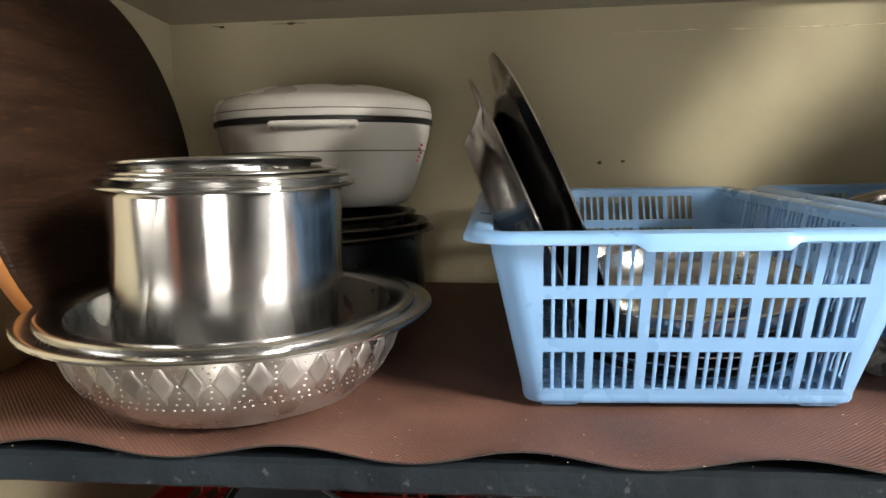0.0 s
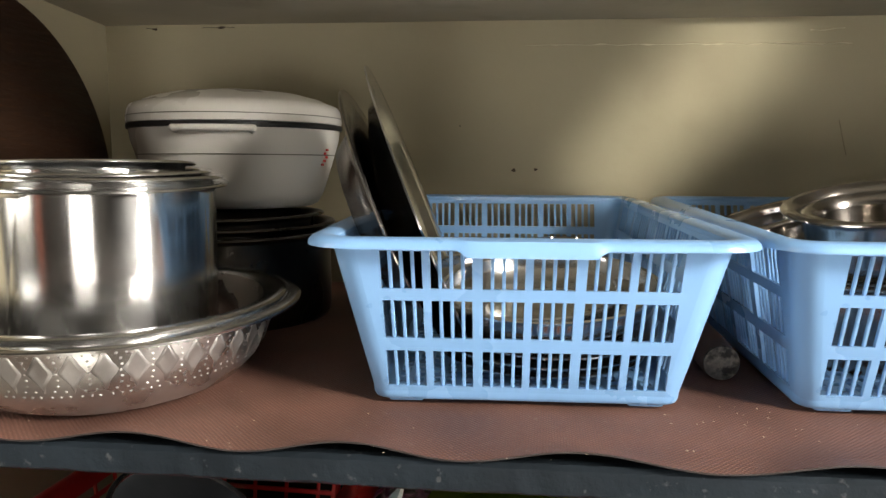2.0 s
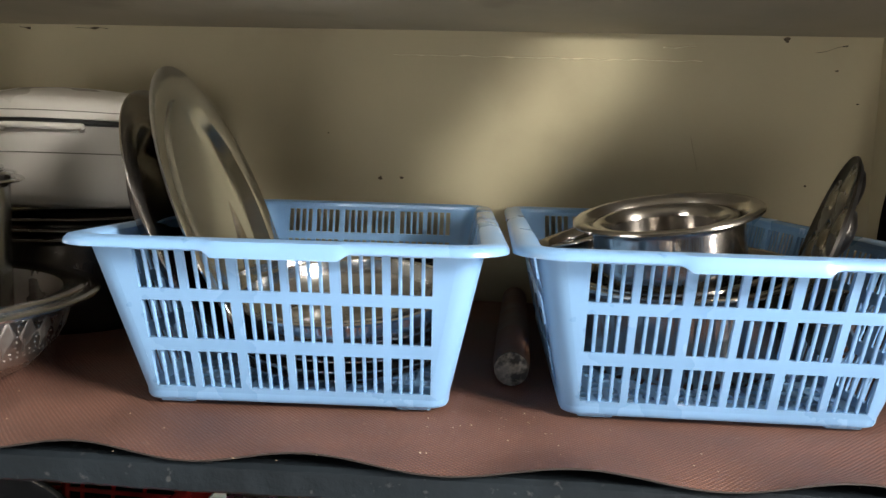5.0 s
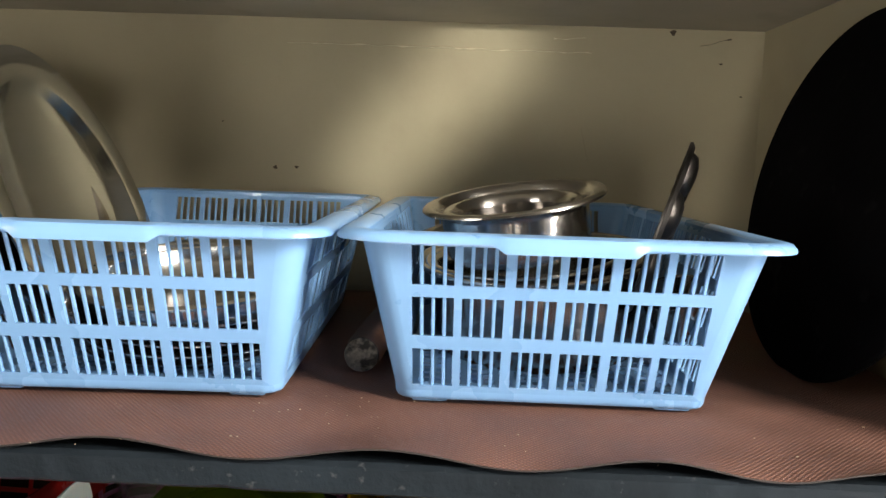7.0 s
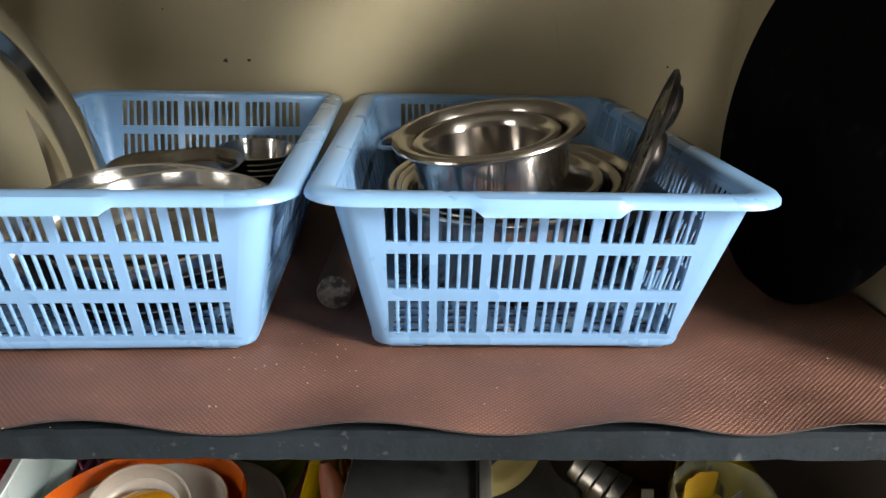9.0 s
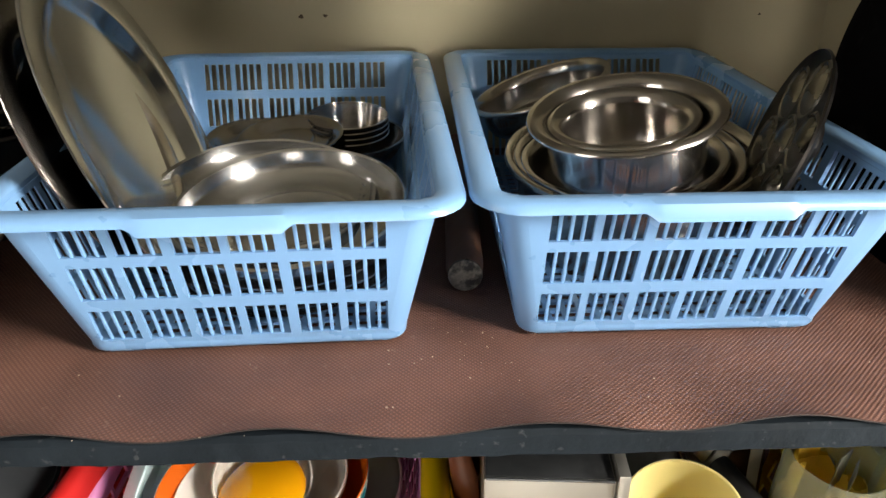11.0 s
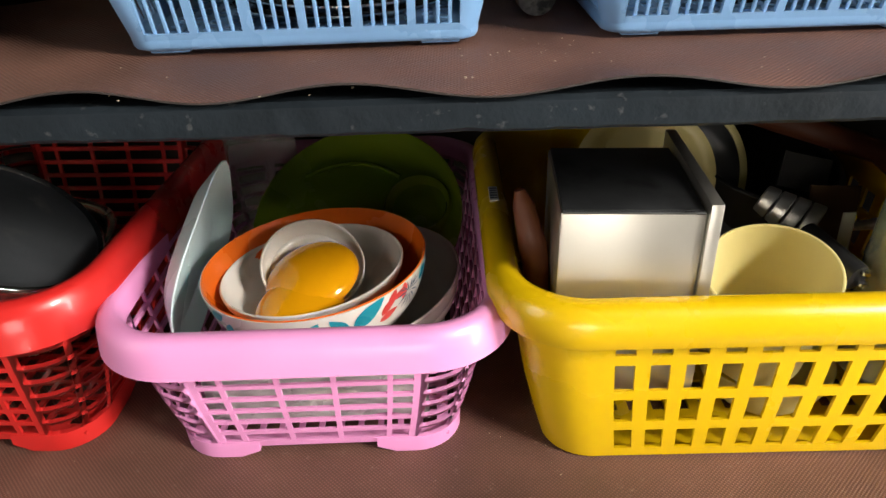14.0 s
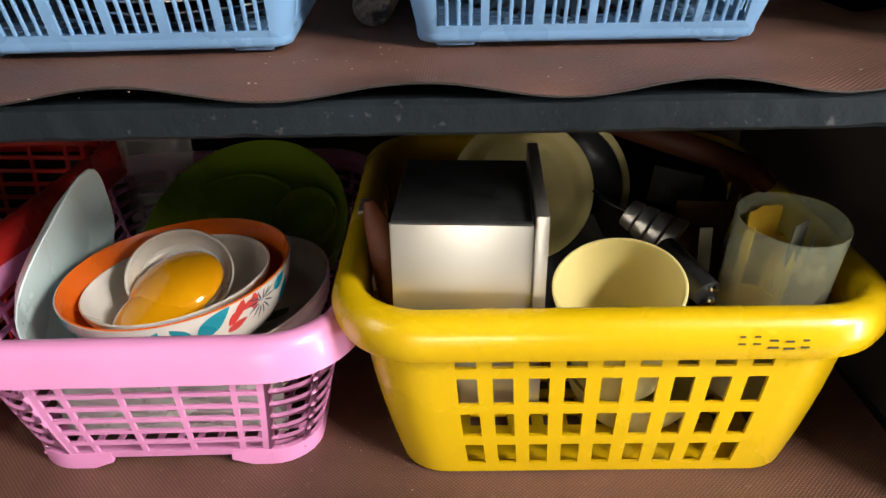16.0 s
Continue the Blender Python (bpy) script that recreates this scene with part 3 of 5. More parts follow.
def slatted_basket(m, label, mat, group=""):
    """A rounded tub of thin level slats between upright ribs, with a broad rolled rim and corner feet."""
    t = holder("basket", m, label, "basket", group)
    low, high = (0.141, 0.196, 0.045, 0.012), (0.172, 0.222, 0.062, 0.160)
    loop = Loop(low, high, 1.5, 14)
    rows = [(0.06 + 0.116 * k, 0.06 + 0.116 * k + 0.082) for k in range(8)]
    cols = {0: comb(-0.10, 1.10, 5, 0.90), 2: comb(0.0, 1.0, 8, 0.90)}
    cols[0] = [(max(0.03, a), min(0.97, b)) for a, b in cols[0]]
    cols[4], cols[6] = cols[0], cols[2]
    for name, sides in (("front_wall", [0]), ("side_wall", [2]), ("back_wall", [4]), ("side_wall", [6])):
        part(name, tub_side(loop, sides, rows, cols, 0.003), mat, t)
    for s in (1, 3, 5, 7):
        bm = bmesh.new()
        vs, v_open = breaks(rows)
        n = loop.corner
        for j, (v0, v1) in enumerate(zip(vs, vs[1:])):
            for i in range(n):
                rib = i in (0, n // 2, n - 1)
                if v_open[j] and not rib:
                    continue
                q = [loop.at(s, (i + p) / n, v, o) for o in (0.0015, -0.0015) for p, v in ((0, v0), (1, v0), (1, v1), (0, v1))]
                V = [bm.verts.new(p) for p in q]
                for f in ((0, 1, 2, 3), (7, 6, 5, 4), (0, 4, 5, 1), (1, 5, 6, 2), (2, 6, 7, 3), (3, 7, 4, 0)):
                    bm.faces.new([V[k] for k in f])
        bmesh.ops.remove_doubles(bm, verts=bm.verts[:], dist=0.00002)
        part("corner", bm, mat, t)
    lip = [(-0.002, -0.006), (-0.001, 0.010), (0.004, 0.0155), (0.011, 0.0165), (0.018, 0.013), (0.022, 0.004), (0.024, -0.012), (0.025, -0.022), (0.0225, -0.022), (0.0195, -0.004), (0.014, 0.008), (0.006, 0.010), (0.002, 0.004), (0.001, -0.006)]
    part("rim", sweep(loop, lip, None, 30), mat, t)
    part("base", base_grid(0.132, 0.188, 0.010, 0.003, 12, 16, 0.006, 0.012), mat, t)
    for s in (1, 3, 5, 7):
        bm = bmesh.new()
        cols2 = [(s - 1, 0.80), (s - 1, 0.90)] + [(s, i / 8) for i in range(9)] + [((s + 1) % 8, 0.10), ((s + 1) % 8, 0.20)]
        foot = Loop((low[0] + 0.002, low[1] + 0.002, 0.045, 0.0), (low[0] + 0.003, low[1] + 0.003, 0.045, 0.019), 1, 8)
        rows2 = []
        for k, (q, u) in enumerate(cols2):
            drop = 0.0 if 0 < k < len(cols2) - 1 else 0.4
            rows2.append([bm.verts.new(foot.at(q, u, v, o)) for v, o in ((drop, 0.0015), (1, 0.001), (1, -0.004), (drop, -0.004))])
        for a, b in zip(rows2, rows2[1:]):
            for k in range(4):
                bm.faces.new((a[k], b[k], b[(k + 1) % 4], a[(k + 1) % 4]))
        bm.faces.new(rows2[0])
        bm.faces.new(rows2[-1][::-1])
        part("foot", bm, mat, t)
    return t


slatted_basket(pose(0.1660, 0.9250, -0.4030, 0, 0, 0.5), "pink slatted plastic basket full of melamine bowls", PINK, "slatted baskets on the lower shelf")
slatted_basket(pose(-0.1980, 0.955, -0.4030, 0, 0, -3.0) @ Matrix.Diagonal((1.0, 1.05, 1.16, 1)), "red slatted plastic basket holding a black pan", RED, "slatted baskets on the lower shelf")


def yellow_basket(m, label):
    t = holder("basket", m, label, "basket")
    low, high = (0.192, 0.200, 0.045, 0.002), (0.2235, 0.215, 0.058, 0.182)
    loop = Loop(low, high, 1.7, 12)
    rows = [(0.065, 0.215), (0.280, 0.445), (0.510, 0.685), (0.750, 0.890)]
    cols = {0: comb(0.075, 0.925, 9, 0.57), 2: comb(0.06, 0.94, 8, 0.56)}
    cols[4], cols[6] = cols[0], cols[2]
    for name, sides in (("front_wall", [0]), ("side_wall", [1, 2, 3]), ("back_wall", [4]), ("side_wall", [5, 6, 7])):
        part(name, tub_side(loop, sides, rows, cols, 0.0035), YELLOW, t)
    lip = [(-0.003, -0.012), (-0.003, 0.012), (0.001, 0.0185), (0.008, 0.0215), (0.017, 0.0195), (0.0245, 0.012), (0.0275, 0.001), (0.0265, -0.012), (0.0225, -0.021), (0.0195, -0.021), (0.0220, -0.010), (0.0210, 0.006), (0.012, 0.015), (0.004, 0.014), (0.0015, 0.006), (0.0015, -0.012)]
    rim = part("rim", sweep(loop, lip, None, 30), YELLOW, t)
    part("base", base_grid(0.168, 0.190, 0.002, 0.0035, 12, 12, 0.012, 0.02), YELLOW, t)
    # a faded maker's sticker on the rim and dark pen strokes on its front
    bm = box(bmesh.new(), (-0.2395, -0.0300, 0.2015), (-0.2300, 0.0050, 0.2045), None, 0.0004)
    part("sticker", bm, PAPER, rim, "faded grey sticker", 0)
    bm = bmesh.new()
    for k in range(5):
        box(bm, (-0.2390, -0.026 + 0.006 * k, 0.2046), (-0.2310, -0.023 + 0.006 * k, 0.2049))
    part("print", bm, GREY_PRINT, rim, "", 0)
    for k, (x, w, dz) in enumerate(((0.094, 0.006, 0.003), (0.106, 0.006, 0.003), (0.120, 0.009, -0.001), (0.133, 0.009, -0.002), (0.146, 0.007, -0.001))):
        bm = box(bmesh.new(), (x - w / 2, -0.2432, 0.1765 + dz), (x + w / 2, -0.2424, 0.1780 + dz))
        box(bm, (x - w / 2.4, -0.2432, 0.1835 + dz), (x + w / 3, -0.2424, 0.1850 + dz))
        part("pen_mark", bm, INK, rim, "dark pen stroke", 0)
    return t


yellow_basket(pose(0.5905, 0.9100, -0.4030, 0, 0, -0.6), "glossy yellow plastic basket with square holes, full of kitchen tools")


# ---- steel ware ----
def pot_profile(r, h, lip=0.012, curl=0.3, wall=0.0012, base=0.012):
    """A straight-sided cooking pot with a flared lip, z 0 at the lip: the inside, the lip and the outside."""
    o, i = r, r - wall
    d = lip * curl
    inside = [(0, -h + wall), (i - base, -h + wall), (i - base * 0.3, -h + base * 0.3), (i, -h + base), (i, -d - 0.004)]
    rim = [(i, -d - 0.004), (i + lip * 0.10, -d * 0.75 - 0.001), (i + lip * 0.35, -d * 0.28), (i + lip * 0.65, -d * 0.03), (o + lip - 0.002, -d * 0.05), (o + lip - 0.0004, -d * 0.16 - 0.0006), (o + lip, -d * 0.25 - 0.0016),
           (o + lip - 0.001, -d * 0.25 - 0.0026), (o + lip * 0.65, -d * 0.10 - 0.0018), (o + lip * 0.35, -d * 0.40 - 0.0016), (o + lip * 0.08, -d * 0.85 - 0.002), (o, -d - 0.005)]
    outside = [(o, -d - 0.005), (o, -h + base), (o - base * 0.3, -h + base * 0.3), (o - base, -h), (0, -h)]
    return inside, rim, outside


def plate_profile(r, depth, flat=0.72, wall=0.001, roll=0.002, bowl=0.0025):
    """A thali: slightly dished floor, sloping wall, broad lip with a rolled edge; z 0 at the lip."""
    f = r * flat
    floor = [(f * k / 8, -depth - bowl * (1 - (k / 8) ** 2)) for k in range(9)]
    under = [(x, z - wall) for x, z in floor[::-1]]
    return [*floor, (f + depth * 0.5, -depth * 0.35), (f + depth * 0.9, -0.002), (r - roll, 0), (r, -0.0005), (r, -roll), (r - roll, -roll * 1.1),
            (f + depth * 0.9, -0.002 - wall), (f + depth * 0.45, -depth * 0.4 - wall), *under]


def dished_profile(r, depth, flat=0.55, wall=0.001):
    """A plate whose wall curves all the way from the rolled rim to a ring round the floor."""
    curve = []
    for k in range(11):
        a = k / 10
        curve.append((r * (0.955 - (0.955 - flat) * a ** 1.3), -depth * (1 - (1 - a) ** 2.2) ** 0.6))
    inner = [*curve, (r * flat - 0.002, -depth + 0.0012), (r * flat - 0.005, -depth - 0.0006), (r * flat * 0.5, -depth - 0.0016), (0, -depth - 0.002)]
    outer = [(x, z - wall) for x, z in curve] + [(0, -depth - 0.002 - wall)]
    rim = [(r * 0.955, -0.0012), (r - 0.002, 0.0012), (r, 0.0), (r, -0.002), (r * 0.955, -0.0012 - wall)]
    return inner[::-1] + rim + outer


def bowl_profile(r, h, foot=0.45, wall=0.002, lip=0.0, curve=0.55):
    """A round-bellied bowl; z 0 at the lip."""
    pts_in, pts_out = [], []
    for k in range(13):
        a = math.pi / 2 * k / 12
        rr = foot * r + (1 - foot) * r * math.sin(a) ** 0.9
        z = -h + h * (1 - math.cos(a)) ** curve
        pts_in.append((rr - wall if k else foot * r - wall, z + (wall if k < 6 else 0)))
        pts_out.append((rr, z))
    edge = [(r - wall * 0.6, 0.0006), (r + lip, 0.0008), (r + lip, -wall * 0.6)] if lip else [(r - wall * 0.5, wall * 0.4)]
    return [(0, -h + wall), *pts_in, *edge, *pts_out[::-1], (foot * r * 0.96, -h - 0.002), (foot * r * 0.8, -h), (0, -h)]


def pot(name, r, h, lip, mat, m, label, category="pot", group="", curl=0.3):
    """A cooking pot of two parts: the body and its turned-out rim."""
    t = holder(name, m, label, category, group)
    inside, rim, outside = pot_profile(r, h, lip, curl)
    body = lathe(inside, 80)
    part("body", lathe(outside, 80, body), mat, t, "", 50)
    part("rim", lathe(rim, 80), mat, t, "", 50)
    return t


def lathed(name, profile, mat, m, label, category, group="", seg=72):
    return placed(finish(name, lathe(profile, seg), mat, smooth=50), m, label, category, group)


# the patterned basin pair, and the pots inside it
def basin(m, r, h, lip, label, decorated):
    t = holder("basin", m, label, "basin", "nested steel basins")
    body = r - lip
    prof_out = [(body * s, -h * z) for s, z in ((1.0, 0.06), (0.985, 0.24), (0.955, 0.44), (0.895, 0.65), (0.79, 0.85), (0.64, 0.97), (0.50, 1.0))]
    inside = [(0, -h + 0.0015)] + [(x - 0.0015, z + 0.001) for x, z in prof_out[::-1]]
    bm = lathe(inside, 96)
    part("bowl", lathe([prof_out[0]] + prof_out[1:] + [(0, -h)], 96, bm), STEEL_DULL, t)
    part("lip", lathe([inside[-1], (body + 0.002, -0.001), (body + 0.008, 0.0005), (r - 0.006, 0.0014), (r - 0.002, 0.0010), (r, -0.0008), (r - 0.0005, -0.0028), (r - 0.004, -0.0026), (body + 0.003, -0.0045), prof_out[0]], 96), STEEL, t)

    def on(ang, f, out):
        """A point on the outer wall: f from 0 under the lip to 1 at the belly."""
        k = f * 3
        i = min(2, int(k))
        (x0, z0), (x1, z1) = prof_out[i], prof_out[i + 1]
        x, z = x0 + (x1 - x0) * (k - i) + out, z0 + (z1 - z0) * (k - i)
        return Vector((x * math.cos(ang), x * math.sin(ang), z))

    if decorated:
        n = 40
        step = 2 * math.pi / n
        for k in range(n):
            bm = bmesh.new()
            c = k * step
            rim_pts = [(0.0, 0.08), (0.44, 0.45), (0.0, 0.82), (-0.44, 0.45)]
            out = [bm.verts.new(on(c + du * step, f, 0.0003)) for du, f in rim_pts]
            mid = [bm.verts.new(on(c + du * step * 0.80, 0.45 + (f - 0.45) * 0.80, 0.0010)) for du, f in rim_pts]
            inn = [bm.verts.new(on(c + du * step * 0.62, 0.45 + (f - 0.45) * 0.62, 0.0006)) for du, f in rim_pts]
            for a in range(4):
                b = (a + 1) % 4
                bm.faces.new((out[a], out[b], mid[b], mid[a]))
                bm.faces.new((mid[a], mid[b], inn[b], inn[a]))
            bm.faces.new(inn)
            part("embossed_diamond", bm, STEEL_EMBOSS, t)
        bm = bmesh.new()
        for k in range(n):
            for row in range(9):
                f = 0.05 + row * 0.105
                half = 0.5 - 0.46 * max(0.0, 1 - abs(f - 0.45) / 0.42)
                m_dots = max(1, int(half * 2 / 0.33))
                for q in range(m_dots):
                    c = (k + 0.5) * step + ((q + 0.5) / m_dots - 0.5) * 2 * half * step * 0.9 + (row % 2) * step * 0.03
                    p = on(c, min(f, 0.95), 0.0)
                    ux = Vector((-math.sin(c), math.cos(c), 0))
                    un = Vector((math.cos(c), math.sin(c), 0))
                    tip = bm.verts.new(p + un * 0.0005)
                    ring = [bm.verts.new(p + 0.0012 * (math.cos(a) * ux + math.sin(a) * Vector((0, 0, 1)))) for a in [math.pi / 3 * i for i in range(6)]]
                    for a in range(6):
                        bm.faces.new((ring[a], ring[(a + 1) % 6], tip))
        tagged(part("embossed_dots", bm, STEEL_EMBOSS, t), kind="stuff")
        bm = bmesh.new()
        for k in range(150):
            c = 2 * math.pi * k / 150
            if math.sin(c * 3.5) < -0.1:
                continue
            for q in range(2):
                p = Vector(((body + r) / 2 * math.cos(c) * (1 + 0.02 * q), (body + r) / 2 * math.sin(c) * (1 + 0.02 * q), 0.0))
                tip = bm.verts.new(p + Vector((0, 0, 0.0014)))
                ring = [bm.verts.new(p + 0.0022 * Vector((math.cos(a), math.sin(a), 0))) for a in [math.pi / 3 * i for i in range(6)]]
                for a in range(6):
                    bm.faces.new((ring[a], ring[(a + 1) % 6], tip))
        tagged(part("lip_dots", bm, STEEL_DULL, t), kind="stuff")
    return t


basin(stand((-0.1765, 0.7545, 0.0815), (0.015, -0.042, 0.999)), 0.171, 0.079, 0.026, "large stainless basin embossed with diamonds and dots", True)
basin(stand((-0.1785, 0.760, 0.0845), (0.015, -0.040, 0.999)), 0.157, 0.070, 0.020, "slightly smaller steel basin nested inside the first", False)

POT_AXIS = (0.030, -0.045, 0.998)
pot("cooking_pot", 0.0970, 0.166, 0.0120, STEEL, stand((-0.1775, 0.752, 0.1885), POT_AXIS), "tall shiny stainless cooking pot standing in a basin", "pot", "nested steel pots")
pot("cooking_pot", 0.0900, 0.150, 0.0115, STEEL, stand((-0.1705, 0.744, 0.1945), (0.017, -0.020, 1)), "stainless pot nested in the largest pot", "pot", "nested steel pots")
pot("cooking_pot", 0.0835, 0.135, 0.0105, STEEL, stand((-0.1725, 0.742, 0.1985), (0.013, -0.030, 1)), "stainless pot nested third in the stack", "pot", "nested steel pots")
pot("cooking_pot", 0.0760, 0.120, 0.0105, STEEL, stand((-0.1805, 0.744, 0.2045), (-0.015, 0.023, 1)), "smallest stainless pot of the nested stack", "pot", "nested steel pots")

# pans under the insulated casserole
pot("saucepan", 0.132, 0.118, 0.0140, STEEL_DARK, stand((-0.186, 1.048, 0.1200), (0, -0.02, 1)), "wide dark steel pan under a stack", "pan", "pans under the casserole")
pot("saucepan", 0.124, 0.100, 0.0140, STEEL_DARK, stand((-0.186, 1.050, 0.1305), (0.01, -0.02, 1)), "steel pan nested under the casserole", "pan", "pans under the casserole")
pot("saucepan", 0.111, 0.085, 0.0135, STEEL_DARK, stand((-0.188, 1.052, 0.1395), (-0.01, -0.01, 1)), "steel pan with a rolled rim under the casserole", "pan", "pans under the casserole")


def casserole(m):
    t = holder("casserole", m, "white plastic insulated casserole with a black band, on steel pans", "casserole")
    part("body", lathe([(0, 0), (0.092, 0), (0.100, 0.004), (0.1075, 0.018), (0.1180, 0.050), (0.1215, 0.062), (0.1222, 0.064), (0.1275, 0.082), (0.1290, 0.094), (0.120, 0.095), (0, 0.095)], 96), WHITE_PLASTIC, t)
    part("band", lathe([(0.118, 0.094), (0.1315, 0.0945), (0.1325, 0.0975), (0.1315, 0.1005), (0.118, 0.101)], 96), BLACK_BAND, t, "black rubber band")
    part("lid", lathe([(0.118, 0.1005), (0.1310, 0.1012), (0.1318, 0.106), (0.1300, 0.118), (0.1265, 0.1235), (0.1215, 0.1260), (0.1205, 0.1256), (0.105, 0.1325), (0.080, 0.1390), (0.045, 0.1430), (0, 0.1440)], 96), WHITE_PLASTIC, t)
    part("lid_seam", lathe([(0.1290, 0.1088), (0.1319, 0.1090), (0.1321, 0.1095), (0.1317, 0.1100), (0.1290, 0.1102)], 96), GREY_PLASTIC, t, "thin grey seam")
    part("seam", lathe([(0.1200, 0.0628), (0.1226, 0.0630), (0.1228, 0.0636), (0.1226, 0.0642), (0.1200, 0.0644)], 96), GREY_PLASTIC, t, "thin grey seam")
    for ang in (0, 180):
        bm = bmesh.new()
        pts = []
        for k in range(13):
            a = radians(-90 - 19 + 38 * k / 12)
            pts.append((0.1365 * math.cos(a), 0.1365 * math.sin(a), 0.0925))
        tube(bm, pts, 0.0038, 10)
        for k in (0, 12):
            p = pts[k]
            tube(bm, [(p[0] * 0.93, p[1] * 0.93, 0.090), p], 0.0040, 8)
        a = part("handle", bm, WHITE_PLASTIC, t)
        a.rotation_euler = (0, 0, radians(ang))
    # a small coral print on its side
    bm = bmesh.new()
    for k in range(5):
        a0 = radians(-22 + 1.6 * (k % 3))
        z = 0.052 + 0.0045 * k
        q = 0.1225 + (z - 0.062) * 0.28
        box(bm, (-0.0022, -0.0008, -0.0014), (0.0022, 0.0008, 0.0014), Matrix.Translation((q * math.cos(a0), q * math.sin(a0), z)) @ Matrix.Rotation(a0 + math.pi / 2, 4, "Z"))
    part("print", bm, CORAL, t, "small coral motif", 0)
    return t


casserole(pose(-0.180, 1.073, 0.1480, 0, 0, 10) @ Matrix.Scale(1.04, 4))


# ---- boards leaning on the side walls ----
def round_board(m, r, thick, face, edge, label, name, category):
    t = holder(name, m, label, category)
    prof = [(0, 0), (r - 0.004, 0), (r - 0.0005, -0.002), (r, -0.005)]
    part("face", lathe(prof, 96), face, t, "", 60)
    part("edge", lathe([(r, -0.005), (r, -thick + 0.004), (r - 0.004, -thick), (0, -thick)], 96), edge, t, "", 60)
    return t


round_board(stand((-0.366, 0.893, 0.2005), (0.993, 0.030, 0.110)), 0.199, 0.024, BOARD, BOARD_EDGE, "large round dark wooden board, scored, on its edge", "wooden_board", "board")
griddle = holder("griddle", stand((0.843, 0.884, 0.1830), (-0.986, -0.029, 0.164)) @ Matrix.Scale(1.03, 4), "large round black iron griddle leaning on the side wall", "griddle")
part("cooking_face", lathe([(0, -0.006), (0.155, -0.004), (0.172, 0.0)], 96), IRON, griddle)
part("rim", lathe([(0.172, 0.0), (0.178, 0.003), (0.179, 0.0), (0.174, -0.005), (0.155, -0.010), (0, -0.012)], 96), IRON, griddle)

# ---- basket with plates ----
lathed("plate", plate_profile(0.157, 0.013, 0.76, bowl=0.027), STEEL_SHINY, stand((0.102, 0.860, 0.1530), (0.924, 0.097, 0.369)), "large shiny steel thali plate standing on edge", "plate", "plates in the blue basket", 96)
lathed("plate", plate_profile(0.132, 0.028, 0.62, bowl=0.004), STEEL_USED, stand((0.077, 0.840, 0.1530), (0.917, 0.063, 0.393)), "smaller dull steel plate standing behind the large one", "plate", "plates in the blue basket", 96)
for k in range(5):
    lathed("plate", plate_profile(0.104 + 0.002 * (k % 2), 0.016, 0.70), STEEL, stand((0.218 + 0.004 * (k % 3), 0.848 + 0.003 * k, 0.030 + 0.0095 * k), (0.01 * (k % 2), -0.06 - 0.02 * k, 1)), "steel plate lying in a stack", "plate", "plates in the blue basket", 72)
dotted_plate = lathed("plate", dished_profile(0.108, 0.022, 0.66), STEEL, stand((0.192, 0.884, 0.0835), (0.035, -0.170, 0.985)), "steel plate with a dotted lip on the stack", "plate", "plates in the blue basket", 96)
lathed("plate", dished_profile(0.107, 0.027, 0.60), STEEL, stand((0.224, 0.838, 0.0890), (-0.034, -0.157, 0.987)), "shiny steel plate on top of the stack", "plate", "plates in the blue basket", 96)
bm = bmesh.new()
for k in range(60):
    a = 2 * math.pi * k / 60
    rr = 0.0960 + 0.0035 * math.sin(a * 7)
    bmesh.ops.create_icosphere(bm, subdivisions=1, radius=0.0013, matrix=Matrix.Translation((rr * math.cos(a), rr * math.sin(a), -0.0028)) @ Matrix.Diagonal((1, 1, 0.8, 1)))
dots = part("embossed_dots", bm, STEEL_SHINY, dotted_plate)
tagged(dots, kind="stuff")
lathed("lid", plate_profile(0.062, 0.010, 0.75), STEEL_USED, stand((0.160, 1.040, 0.0900), (0.05, -0.10, 1)), "round steel lid lying behind the plates", "lid", "lids in the blue basket")
lathed("lid", plate_profile(0.060, 0.010, 0.75), STEEL_USED, stand((0.196, 1.030, 0.0960), (-0.03, -0.12, 1)), "round steel lid overlapping another lid", "lid", "lids in the blue basket")
lathed("bowl", bowl_profile(0.066, 0.040, 0.55, 0.001, 0.003), STEEL_USED, stand((0.258, 1.090, 0.0760), (0.0, -0.06, 1)), "shallow steel bowl under the cups", "bowl", "bowls in the blue basket")
for k in range(4):
    lathed("cup", [(0, -0.042), (0.036, -0.042), (0.0415, -0.037), (0.0475, -0.004), (0.0490, 0), (0.0502, -0.001), (0.0495, -0.0025), (0.0483, -0.005), (0.0427, -0.038), (0.037, -0.0435), (0, -0.0435)], STEEL_USED,
           stand((0.256, 1.096, 0.0800 + 0.0068 * k), (0.013, -0.081, 0.997)), "small steel cup in a nested stack", "cup", "cups in the blue basket", 56)
lathed("bowl", bowl_profile(0.088, 0.050, 0.5, 0.001, 0.003), STEEL_USED, stand((0.200, 1.060, 0.0660), (0.02, 0.03, 1)), "steel bowl under the lids", "bowl", "bowls in the blue basket")

